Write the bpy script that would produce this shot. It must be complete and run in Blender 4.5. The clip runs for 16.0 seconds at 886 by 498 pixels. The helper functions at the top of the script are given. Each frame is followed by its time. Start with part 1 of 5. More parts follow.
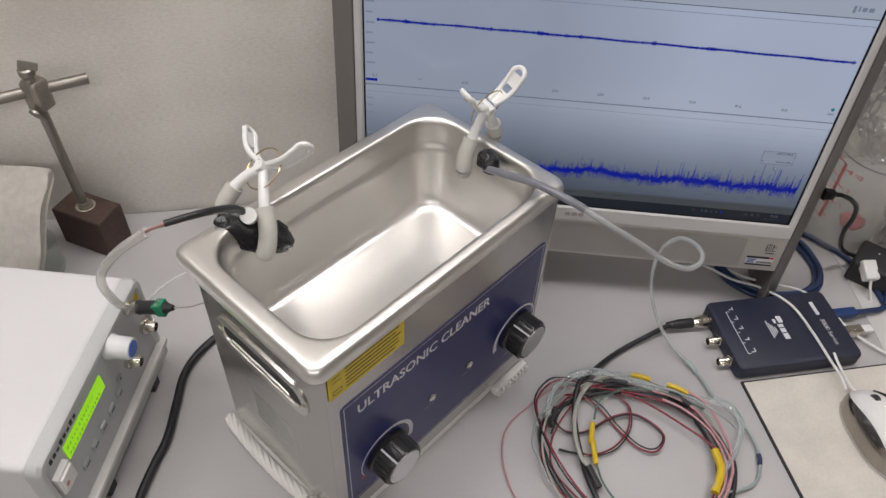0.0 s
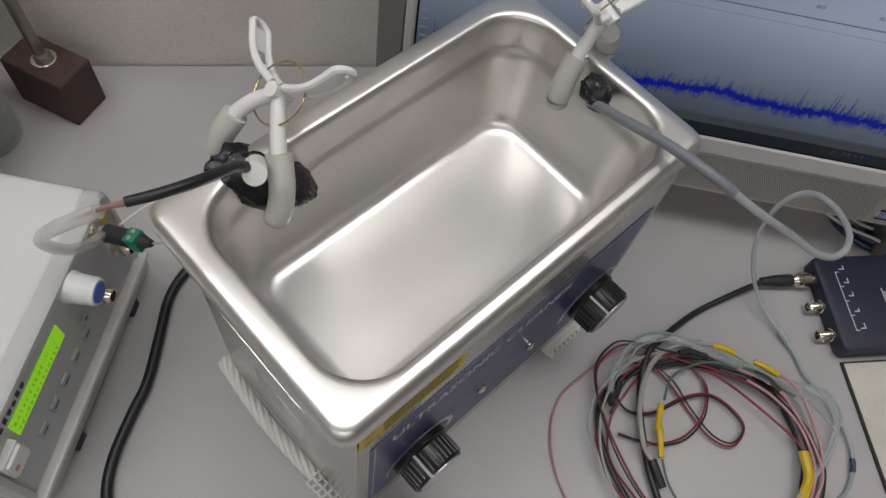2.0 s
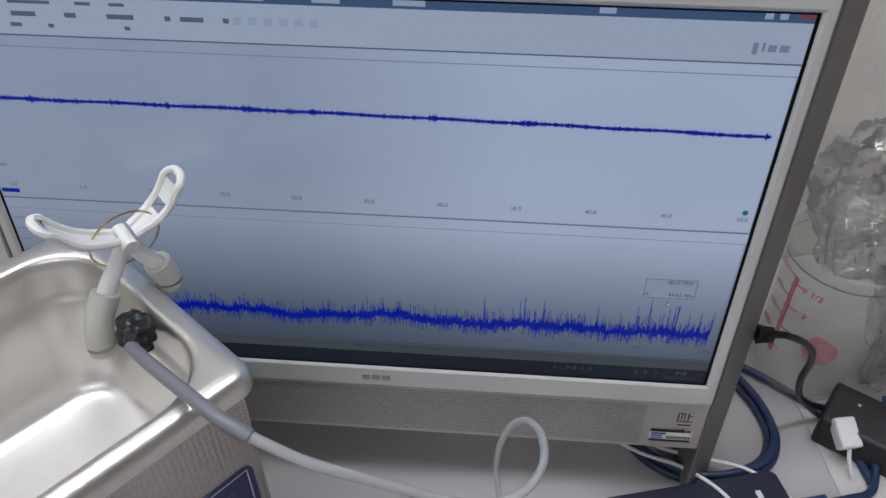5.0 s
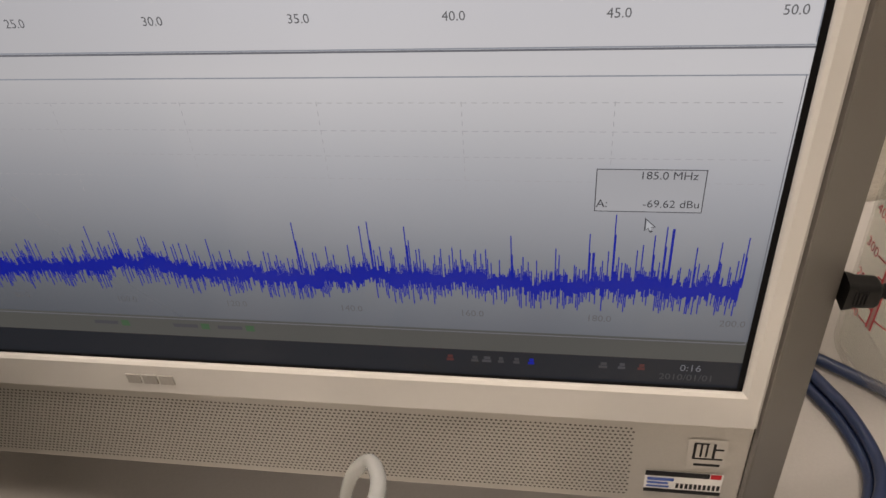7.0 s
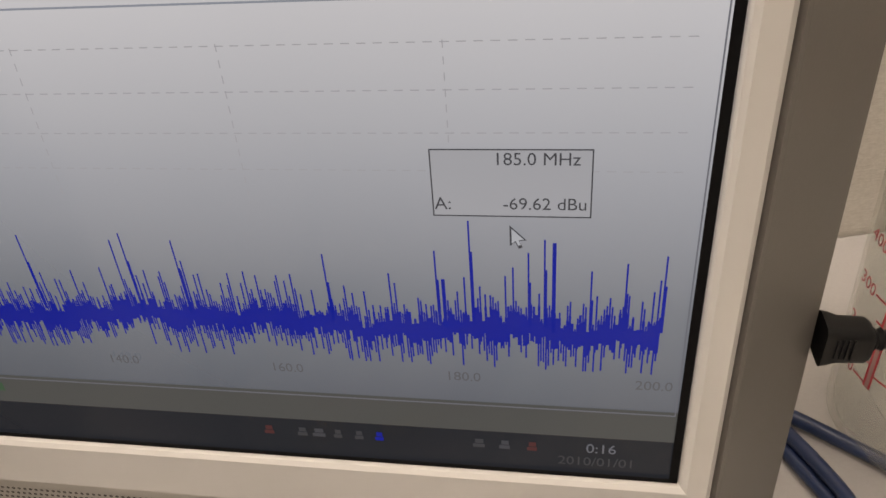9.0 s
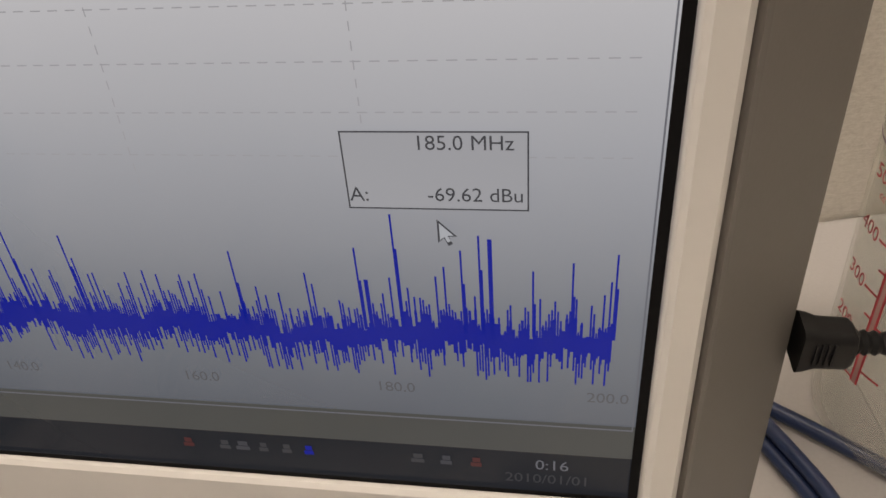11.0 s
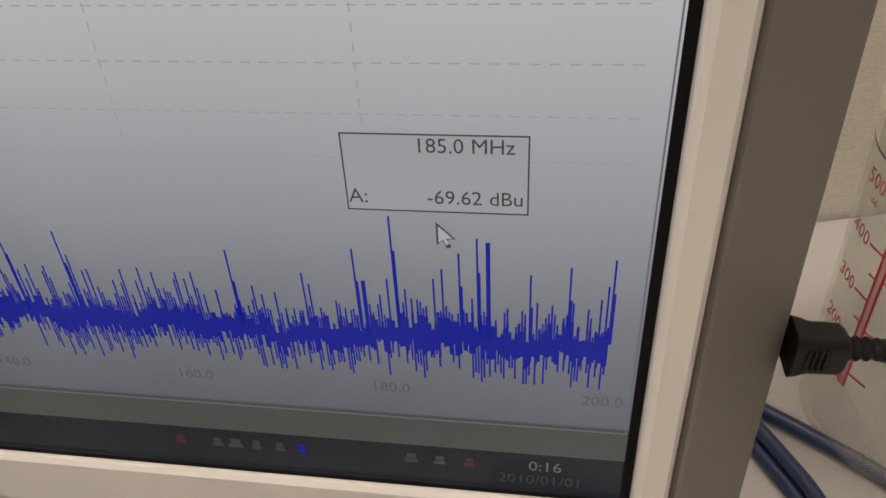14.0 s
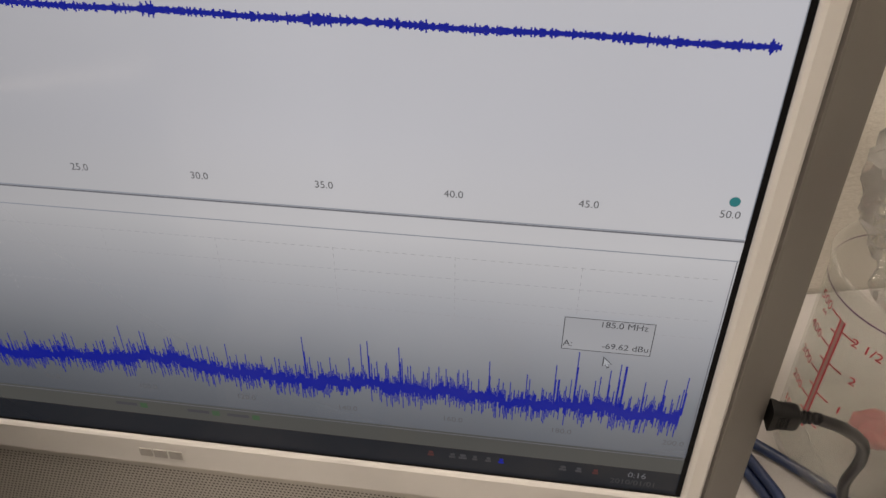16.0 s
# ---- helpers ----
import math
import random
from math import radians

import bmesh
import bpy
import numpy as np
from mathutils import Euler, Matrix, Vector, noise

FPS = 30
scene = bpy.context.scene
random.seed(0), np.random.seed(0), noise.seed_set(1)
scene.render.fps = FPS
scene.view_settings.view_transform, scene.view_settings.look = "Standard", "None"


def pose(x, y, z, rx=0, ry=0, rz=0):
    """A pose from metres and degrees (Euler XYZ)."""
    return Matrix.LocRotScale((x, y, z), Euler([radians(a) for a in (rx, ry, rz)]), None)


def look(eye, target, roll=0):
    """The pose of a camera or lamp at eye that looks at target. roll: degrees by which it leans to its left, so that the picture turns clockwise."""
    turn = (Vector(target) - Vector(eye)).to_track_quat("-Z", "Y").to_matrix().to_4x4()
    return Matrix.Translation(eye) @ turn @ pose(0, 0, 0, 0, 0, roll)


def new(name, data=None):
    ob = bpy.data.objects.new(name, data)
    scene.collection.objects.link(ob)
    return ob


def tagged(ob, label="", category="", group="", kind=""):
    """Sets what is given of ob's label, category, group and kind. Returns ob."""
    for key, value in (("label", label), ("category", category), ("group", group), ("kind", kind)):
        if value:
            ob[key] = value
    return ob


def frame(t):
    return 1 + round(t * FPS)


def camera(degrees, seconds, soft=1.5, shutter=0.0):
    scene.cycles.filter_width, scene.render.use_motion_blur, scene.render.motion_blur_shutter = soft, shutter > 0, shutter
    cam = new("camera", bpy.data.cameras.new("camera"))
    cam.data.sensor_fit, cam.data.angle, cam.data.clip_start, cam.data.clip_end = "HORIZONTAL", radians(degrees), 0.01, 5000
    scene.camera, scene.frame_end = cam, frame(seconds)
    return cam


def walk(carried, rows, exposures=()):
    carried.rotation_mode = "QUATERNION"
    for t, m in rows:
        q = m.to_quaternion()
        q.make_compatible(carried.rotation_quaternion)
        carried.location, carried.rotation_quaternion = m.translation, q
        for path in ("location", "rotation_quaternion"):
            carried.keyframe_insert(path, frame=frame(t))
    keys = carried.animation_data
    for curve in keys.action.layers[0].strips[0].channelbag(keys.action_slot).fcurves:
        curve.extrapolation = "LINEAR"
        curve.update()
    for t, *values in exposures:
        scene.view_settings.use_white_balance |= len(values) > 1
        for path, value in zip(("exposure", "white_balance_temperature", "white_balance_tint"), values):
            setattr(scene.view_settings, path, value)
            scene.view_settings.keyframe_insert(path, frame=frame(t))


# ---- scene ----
cam = camera(61.6, 16.0, soft=1.5, shutter=0.0)
PATH = [
    (0, (-0.111, -0.585, 0.647), (-0.171, 0.8, -0.795), 3.5),
    (0.5, (-0.112, -0.577, 0.642), (-0.166, 0.811, -0.797), 3.7),
    (1, (-0.136, -0.523, 0.623), (-0.166, 0.689, -0.968), 6.7),
    (1.5, (-0.163, -0.446, 0.599), (-0.179, 0.62, -1.093), 9.4),
    (2, (-0.174, -0.403, 0.581), (-0.159, 0.566, -1.169), 11.7),
    (2.5, (-0.179, -0.39, 0.58), (-0.143, 0.494, -1.214), 12.9),
    (3, (-0.173, -0.383, 0.583), (-0.13, 0.512, -1.205), 12.7),
    (3.5, (-0.14, -0.373, 0.569), (-0.109, 0.754, -1.083), 9.4),
    (4, (-0.057, -0.348, 0.564), (-0.05, 0.974, -0.937), 3.8),
    (4.5, (0.024, -0.347, 0.555), (-0.03, 1.105, -0.819), 2.1),
    (4.7, (0.044, -0.342, 0.54), (-0.028, 1.14, -0.801), 1.5),
    (6.8, (0.1457, -0.1905, 0.3470), (-0.1345, 1.3585, -0.8880), -5.0),
    (7, (0.1564, -0.1748, 0.3322), (-0.1415, 1.3261, -0.9556), -5.64),
    (7.5, (0.1718, -0.1454, 0.3069), (-0.1584, 1.3717, -0.9538), -6.01),
    (8, (0.1804, -0.1285, 0.2928), (-0.1680, 1.4101, -0.9366), -6.13),
    (8.5, (0.1880, -0.1194, 0.2824), (-0.1494, 1.4456, -0.9163), -5.96),
    (9, (0.1932, -0.1152, 0.2770), (-0.1248, 1.4606, -0.9128), -5.48),
    (9.5, (0.1971, -0.1080, 0.2685), (-0.1166, 1.4620, -0.9302), -5.82),
    (12, (0.2046, -0.0950, 0.2665), (-0.0999, 1.4395, -0.9796), -5.24),
    (12.5, (0.2038, -0.0946, 0.2661), (-0.0943, 1.4442, -0.9762), -5.05),
    (13, (0.2024, -0.0930, 0.2663), (-0.0797, 1.4366, -0.9909), -4.44),
    (13.5, (0.2029, -0.0928, 0.2659), (-0.0770, 1.4344, -0.9948), -4.28),
    (14, (0.2019, -0.0949, 0.2684), (-0.0772, 1.4372, -0.9865), -4.07),
    (14.5, (0.1955, -0.0999, 0.2796), (-0.0825, 1.4202, -0.9900), -3.73),
    (15, (0.1842, -0.1156, 0.3041), (-0.0834, 1.3865, -0.9889), -3.27),
    (15.5, (0.1724, -0.1527, 0.3364), (-0.0725, 1.4075, -0.8907), -2.02),
    (16, (0.1536, -0.1819, 0.3878), (-0.0764, 1.3579, -0.8677), -0.66),
]
EXPO = [(0, -0.28, 6250, 13), (0.7, -0.40, 6350, 13), (1.5, -0.48, 6350, 14), (2.2, -0.9, 6050, 10), (3.0, -1.1, 6000, 10), (3.4, -1.15, 5950, 11), (3.7, -1.12, 5900, 12), (4.1, -0.87, 5800, 12), (4.5, -0.45, 5650, 11), (4.7, -0.42, 5650, 11), (6.8, 0.16, 7900, 15), (9.7, 0.16, 7900, 15), (12, 0.05, 7800, 14), (14.2, 0.05, 7800, 14), (15, 0.1, 7900, 15), (16, 0.03, 7800, 14)]
walk(cam, [(t, look(e, g, r)) for t, e, g, r in PATH], EXPO)

# ---- world and light ----
world = bpy.data.worlds.new("room_air")
scene.world = world
world.use_nodes = True
world.node_tree.nodes["Background"].inputs[0].default_value = (0.75, 0.8, 0.9, 1)
world.node_tree.nodes["Background"].inputs[1].default_value = 0.05

WALL_YAW = 14.3
ROOM = pose(-0.508, 0.056, 0, 0, 0, WALL_YAW)   # x along the back wall, y into it


def area_lamp(name, m, sx, sy, watts, colour):
    d = bpy.data.lights.new(name, "AREA")
    d.shape, d.size, d.size_y, d.energy, d.color = "RECTANGLE", sx, sy, watts, colour
    ob = new(name, d)
    ob.matrix_world = m
    return ob


LAMP_PLACES = [(-0.5, -0.28), (0.8, -0.28), (-1.25, -2.3), (0.15, -2.3)]
for lx, ly in LAMP_PLACES:
    area_lamp("ceiling_tube_light", ROOM @ pose(lx, ly, 1.83), 1.2, 0.26, 11, (1.0, 0.965, 0.925))


# ---- materials ----
def nodes_of(name):
    m = bpy.data.materials.new(name)
    m.use_nodes = True
    return m, m.node_tree.nodes, m.node_tree.links, m.node_tree.nodes["Principled BSDF"]


def mat(name, colour, rough=0.5, metal=0.0, vary=0.08, scale=30.0, fine=400.0, bump=0.05, depth=0.0004,
        rough_vary=0.08, stretch=(1, 1, 1), spec=0.5, coat=0.0):
    """A surface with two scales of variation in colour and gloss, and a fine relief."""
    m, n, l, b = nodes_of(name)
    tc = n.new("ShaderNodeTexCoord")
    mp = n.new("ShaderNodeMapping")
    mp.inputs["Scale"].default_value = stretch
    l.new(tc.outputs["Object"], mp.inputs[0])
    big, small = n.new("ShaderNodeTexNoise"), n.new("ShaderNodeTexNoise")
    for tex, s in ((big, scale), (small, fine)):
        tex.inputs["Scale"].default_value = s
        tex.inputs["Detail"].default_value = 4
        l.new(mp.outputs[0], tex.inputs["Vector"])
    mix = n.new("ShaderNodeMath")
    mix.operation = "MULTIPLY_ADD"
    mix.inputs[1].default_value = 0.65
    l.new(big.outputs["Fac"], mix.inputs[0])
    half = n.new("ShaderNodeMath")
    half.operation = "MULTIPLY"
    half.inputs[1].default_value = 0.35
    l.new(small.outputs["Fac"], half.inputs[0])
    l.new(half.outputs[0], mix.inputs[2])
    ramp = n.new("ShaderNodeValToRGB")
    c = colour
    ramp.color_ramp.elements[0].position, ramp.color_ramp.elements[1].position = 0.3, 0.7
    ramp.color_ramp.elements[0].color = (c[0] * (1 - vary), c[1] * (1 - vary), c[2] * (1 - vary), 1)
    ramp.color_ramp.elements[1].color = tuple(min(1, v * (1 + vary)) for v in c) + (1,)
    l.new(mix.outputs[0], ramp.inputs[0])
    l.new(ramp.outputs[0], b.inputs["Base Color"])
    rr = n.new("ShaderNodeMapRange")
    rr.inputs["To Min"].default_value, rr.inputs["To Max"].default_value = max(0.02, rough - rough_vary), min(1, rough + rough_vary)
    l.new(big.outputs["Fac"], rr.inputs["Value"])
    l.new(rr.outputs[0], b.inputs["Roughness"])
    b.inputs["Metallic"].default_value = metal
    b.inputs["Specular IOR Level"].default_value = spec
    b.inputs["Coat Weight"].default_value = coat
    if bump:
        bp = n.new("ShaderNodeBump")
        bp.inputs["Strength"].default_value, bp.inputs["Distance"].default_value = bump, depth
        l.new(small.outputs["Fac"], bp.inputs["Height"])
        l.new(bp.outputs[0], b.inputs["Normal"])
    return m


def glow(name, colour, strength=1.0, rough=0.12):
    """A lit point of a display behind its glossy front."""
    m, n, l, b = nodes_of(name)
    b.inputs["Base Color"].default_value = (0.01, 0.01, 0.012, 1)
    b.inputs["Roughness"].default_value = rough
    b.inputs["Specular IOR Level"].default_value = 0.12
    b.inputs["Emission Color"].default_value = (*colour, 1)
    b.inputs["Emission Strength"].default_value = strength
    return m


def clear(name, colour, alpha, rough=0.1):
    """Thin clear plastic."""
    m, n, l, b = nodes_of(name)
    tr = n.new("ShaderNodeBsdfTransparent")
    tr.inputs[0].default_value = (*colour, 1)
    mx = n.new("ShaderNodeMixShader")
    mx.inputs[0].default_value = alpha
    b.inputs["Base Color"].default_value = (*colour, 1)
    b.inputs["Roughness"].default_value = rough
    nz = n.new("ShaderNodeTexNoise")
    nz.inputs["Scale"].default_value = 60
    bp = n.new("ShaderNodeBump")
    bp.inputs["Strength"].default_value, bp.inputs["Distance"].default_value = 0.1, 0.001
    l.new(nz.outputs["Fac"], bp.inputs["Height"])
    l.new(bp.outputs[0], b.inputs["Normal"])
    l.new(tr.outputs[0], mx.inputs[1])
    l.new(b.outputs[0], mx.inputs[2])
    l.new(mx.outputs[0], n["Material Output"].inputs[0])
    return m


def wallpaper():
    """Off-white vinyl wallpaper with a woven horizontal relief."""
    m, n, l, b = nodes_of("woven_wallpaper")
    tc = n.new("ShaderNodeTexCoord")
    hs = []
    for sx, sz, s in ((62, 180, 2.6), (180, 460, 2.0)):
        mp = n.new("ShaderNodeMapping")
        mp.inputs["Scale"].default_value = (sx, sx, sz)
        l.new(tc.outputs["Object"], mp.inputs[0])
        t = n.new("ShaderNodeTexNoise")
        t.inputs["Scale"].default_value, t.inputs["Detail"].default_value = s, 3
        l.new(mp.outputs[0], t.inputs["Vector"])
        hs.append(t)
    add = n.new("ShaderNodeMath")
    add.operation = "ADD"
    l.new(hs[0].outputs["Fac"], add.inputs[0])
    l.new(hs[1].outputs["Fac"], add.inputs[1])
    bp = n.new("ShaderNodeBump")
    bp.inputs["Strength"].default_value, bp.inputs["Distance"].default_value = 0.5, 0.0010
    l.new(add.outputs[0], bp.inputs["Height"])
    l.new(bp.outputs[0], b.inputs["Normal"])
    big = n.new("ShaderNodeTexNoise")
    big.inputs["Scale"].default_value = 5
    l.new(tc.outputs["Object"], big.inputs["Vector"])
    mixv = n.new("ShaderNodeMath")
    mixv.operation = "MULTIPLY_ADD"
    mixv.inputs[1].default_value = 0.38
    l.new(add.outputs[0], mixv.inputs[0])
    l.new(big.outputs["Fac"], mixv.inputs[2])
    ramp = n.new("ShaderNodeValToRGB")
    ramp.color_ramp.elements[0].position, ramp.color_ramp.elements[1].position = 0.7, 1.0
    ramp.color_ramp.elements[0].color = (0.67, 0.632, 0.575, 1)
    ramp.color_ramp.elements[1].color = (0.86, 0.825, 0.77, 1)
    l.new(mixv.outputs[0], ramp.inputs[0])
    l.new(ramp.outputs[0], b.inputs["Base Color"])
    b.inputs["Roughness"].default_value = 0.7
    return m


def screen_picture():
    """The lit picture of the display; viewing-angle falloff painted in, dimmer towards its lower edge."""
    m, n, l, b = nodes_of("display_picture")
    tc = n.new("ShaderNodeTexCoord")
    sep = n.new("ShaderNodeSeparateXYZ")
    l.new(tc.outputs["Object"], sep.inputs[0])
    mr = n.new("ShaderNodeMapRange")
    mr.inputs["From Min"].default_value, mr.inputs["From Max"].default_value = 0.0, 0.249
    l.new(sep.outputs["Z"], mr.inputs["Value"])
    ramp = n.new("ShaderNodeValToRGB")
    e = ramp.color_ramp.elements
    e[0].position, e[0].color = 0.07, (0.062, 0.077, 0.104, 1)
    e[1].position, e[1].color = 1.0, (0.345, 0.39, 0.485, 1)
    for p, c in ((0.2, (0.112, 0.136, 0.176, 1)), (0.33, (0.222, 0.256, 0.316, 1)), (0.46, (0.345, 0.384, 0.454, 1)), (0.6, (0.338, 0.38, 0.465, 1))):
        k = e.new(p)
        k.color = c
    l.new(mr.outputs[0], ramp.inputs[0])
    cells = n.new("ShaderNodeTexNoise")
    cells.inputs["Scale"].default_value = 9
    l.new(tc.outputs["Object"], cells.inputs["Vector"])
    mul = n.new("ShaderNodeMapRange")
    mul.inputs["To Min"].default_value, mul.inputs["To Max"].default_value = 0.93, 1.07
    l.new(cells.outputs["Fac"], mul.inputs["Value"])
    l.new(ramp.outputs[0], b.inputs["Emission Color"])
    # dimming towards the left, also painted into the emission
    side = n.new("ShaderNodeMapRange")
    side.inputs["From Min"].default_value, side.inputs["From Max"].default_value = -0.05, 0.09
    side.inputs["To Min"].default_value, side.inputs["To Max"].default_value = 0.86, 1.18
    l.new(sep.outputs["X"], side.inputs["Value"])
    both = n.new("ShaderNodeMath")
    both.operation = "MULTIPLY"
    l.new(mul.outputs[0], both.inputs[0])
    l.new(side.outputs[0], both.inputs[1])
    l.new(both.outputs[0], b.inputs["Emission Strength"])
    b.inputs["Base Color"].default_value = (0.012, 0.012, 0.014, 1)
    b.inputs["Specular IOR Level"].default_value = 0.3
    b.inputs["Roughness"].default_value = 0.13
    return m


def steel(name, base, rough, stretch, bump=0.06, fine=900.0):
    return mat(name, base, rough, 1.0, 0.05, 14.0, fine, bump, 0.00015, 0.05, stretch)


M_WALL = wallpaper()
M_TABLE = mat("grey_laminate", (0.425, 0.41, 0.41), 0.40, 0, 0.07, 7, 600, 0.06, 0.0002, 0.06)
M_CEIL = mat("ceiling_board", (0.78, 0.77, 0.75), 0.9)
M_FLOOR = mat("vinyl_floor", (0.33, 0.31, 0.28), 0.5)
M_PLAIN = mat("painted_wall", (0.62, 0.60, 0.56), 0.85)
M_LAMP = glow("lit_diffuser", (1.0, 0.95, 0.88), 5.0, 0.5)
M_WHITE_ENAMEL = mat("white_enamel", (0.75, 0.75, 0.74), 0.4)
M_STEEL = steel("brushed_stainless", (0.72, 0.70, 0.67), 0.27, (1, 1, 1))
M_TANK = steel("satin_stainless_tank", (0.71, 0.695, 0.67), 0.36, (1, 1, 1), 0.08)
M_SHEET = steel("stainless_sheet", (0.47, 0.455, 0.43), 0.2, (0.12, 0.12, 2.5), 0.08)
def embossed():
    """Stainless sheet pressed with a small square linen pattern."""
    m = steel("embossed_stainless", (0.50, 0.49, 0.47), 0.17, (0.4, 0.4, 2.0), 0.05)
    n, l = m.node_tree.nodes, m.node_tree.links
    tc, old = n.new("ShaderNodeTexCoord"), n["Bump"]
    waves = []
    for axis in ("X", "Z"):
        w = n.new("ShaderNodeTexWave")
        w.bands_direction, w.inputs["Scale"].default_value = axis, 110.0
        l.new(tc.outputs["Object"], w.inputs["Vector"])
        waves.append(w)
    mul = n.new("ShaderNodeMath")
    mul.operation = "MULTIPLY"
    l.new(waves[0].outputs["Fac"], mul.inputs[0])
    l.new(waves[1].outputs["Fac"], mul.inputs[1])
    bp = n.new("ShaderNodeBump")
    bp.inputs["Strength"].default_value, bp.inputs["Distance"].default_value = 0.30, 0.0004
    l.new(mul.outputs[0], bp.inputs["Height"])
    l.new(old.outputs[0], bp.inputs["Normal"])
    l.new(bp.outputs[0], n["Principled BSDF"].inputs["Normal"])
    return m


M_EMBOSS = embossed()
M_VENT = mat("dim_steel_slot", (0.20, 0.20, 0.19), 0.35, 0.9)
M_NAVY = mat("navy_panel_film", (0.018, 0.022, 0.105), 0.33, 0, 0.08, 25, 700, 0.05)
M_PRINT = mat("white_print", (0.62, 0.62, 0.66), 0.5)
M_YELLOW = mat("yellow_label_paper", (0.62, 0.47, 0.03), 0.45)
M_BLACKP = mat("black_plastic", (0.012, 0.012, 0.013), 0.3, 0, 0.2)
M_BLACKM = mat("black_matt_plastic", (0.02, 0.02, 0.022), 0.55, 0, 0.2)
M_RUBBER = mat("black_cable_rubber", (0.014, 0.014, 0.016), 0.38, 0, 0.2)
M_ALU = mat("brushed_aluminium", (0.72, 0.72, 0.72), 0.3, 1.0, 0.06, 60, 900, 0.05)
M_CHROME = mat("nickel_plate", (0.70, 0.66, 0.58), 0.16, 1.0, 0.06, 200, 900, 0.03)
M_BEZEL = mat("white_gloss_plastic", (0.59, 0.582, 0.578), 0.16, 0, 0.02, 12, 300, 0.01, coat=0.3)
M_SILVER = mat("silver_painted_plastic", (0.165, 0.153, 0.145), 0.42, 0.25, 0.04, 15, 900, 0.05)
M_GRILLE = mat("silver_speaker_grille", (0.49, 0.472, 0.445), 0.4, 0.4, 0.05, 15, 900, 0.05)
M_SEAM = mat("black_screen_gap", (0.004, 0.004, 0.005), 0.6, 0, 0.1, spec=0.1)
M_HOLE = mat("grille_hole_shade", (0.11, 0.10, 0.095), 0.8)
M_FGCASE = mat("off_white_case_plastic", (0.63, 0.62, 0.625), 0.45, 0, 0.03, 10, 500, 0.05)
M_FGPANEL = mat("grey_panel_plastic", (0.45, 0.46, 0.47), 0.4, 0, 0.04, 20, 500, 0.04)
M_FGFRAME = mat("grey_frame_plastic", (0.47, 0.475, 0.47), 0.45, 0, 0.04, 20, 500, 0.04)
M_PICO = mat("dark_navy_plastic", (0.016, 0.019, 0.040), 0.5, 0, 0.1, 40, 900, 0.15)
M_IRON = mat("rusty_brown_iron", (0.075, 0.045, 0.036), 0.55, 0.25, 0.35, 35, 300, 0.25, 0.0006)
M_ROD = mat("dull_steel_rod", (0.30, 0.28, 0.25), 0.38, 0.9, 0.12, 60, 500, 0.1)
M_MAT = mat("worn_beige_board", (0.57, 0.535, 0.48), 0.6, 0, 0.13, 22, 300, 0.08)
M_MATEDGE = mat("black_board_edge", (0.015, 0.015, 0.016), 0.6)
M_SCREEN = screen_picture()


# ---- building helpers ----
def part(name, bm, material, parent, label="", smooth=False, doubles=False):
    me = bpy.data.meshes.new(name)
    bmesh.ops.recalc_face_normals(bm, faces=bm.faces)
    bm.to_mesh(me)
    bm.free()
    me.materials.append(material)
    if smooth:
        for p in me.polygons:
            p.use_smooth = True
        me.set_sharp_from_angle(angle=radians(40))
    ob = new(name, me)
    if parent is not None:
        ob.parent = parent
    if label:
        tagged(ob, label)
    return ob


def thing(name, m, label, category, group="", kind=""):
    ob = new(name)
    ob.empty_display_size = 0.02
    ob.matrix_world = m
    return tagged(ob, label, category, group, kind)


def box(bm, x0, x1, y0, y1, z0, z1, bevel=0.0, seg=2):
    vs = [bm.verts.new((x, y, z)) for z in (z0, z1) for y in (y0, y1) for x in (x0, x1)]
    fs = [bm.faces.new([vs[i] for i in q]) for q in ((0, 2, 3, 1), (4, 5, 7, 6), (0, 1, 5, 4), (2, 6, 7, 3), (0, 4, 6, 2), (1, 3, 7, 5))]
    if bevel:
        es = {e for f in fs for e in f.edges}
        bmesh.ops.bevel(bm, geom=list(es), offset=bevel, segments=seg, profile=0.6, affect="EDGES")
    return bm


def boxed(*a, **k):
    return box(bmesh.new(), *a, **k)


def rrect(x0, x1, y0, y1, r, z, n=7):
    pts = []
    for cx, cy, a0 in ((x1 - r, y1 - r, 0), (x0 + r, y1 - r, 90), (x0 + r, y0 + r, 180), (x1 - r, y0 + r, 270)):
        for i in range(n + 1):
            a = radians(a0 + 90 * i / n)
            pts.append((cx + r * math.cos(a), cy + r * math.sin(a), z))
    return pts


def loft(loops, cap0=False, cap1=False, closed=True):
    bm = bmesh.new()
    rows = [[bm.verts.new(p) for p in lp] for lp in loops]
    n = len(rows[0])
    for a, b in zip(rows, rows[1:]):
        for i in range(n if closed else n - 1):
            j = (i + 1) % n
            bm.faces.new((a[i], a[j], b[j], b[i]))
    if cap0:
        bm.faces.new(rows[0][::-1])
    if cap1:
        bm.faces.new(rows[-1])
    return bm


def ring(r, z, n=24, axis="z"):
    c = [(r * math.cos(2 * math.pi * i / n), r * math.sin(2 * math.pi * i / n)) for i in range(n)]
    return [(a, b, z) if axis == "z" else ((a, z, b) if axis == "y" else (z, a, b)) for a, b in c]


def lathe(profile, n=24, axis="z", cap0=True, cap1=True):
    """Turned shape from (radius, place along the axis) pairs."""
    return loft([ring(r, z, n, axis) for r, z in profile], cap0, cap1)


def moved(bm, m):
    bmesh.ops.transform(bm, matrix=m, verts=bm.verts)
    return bm


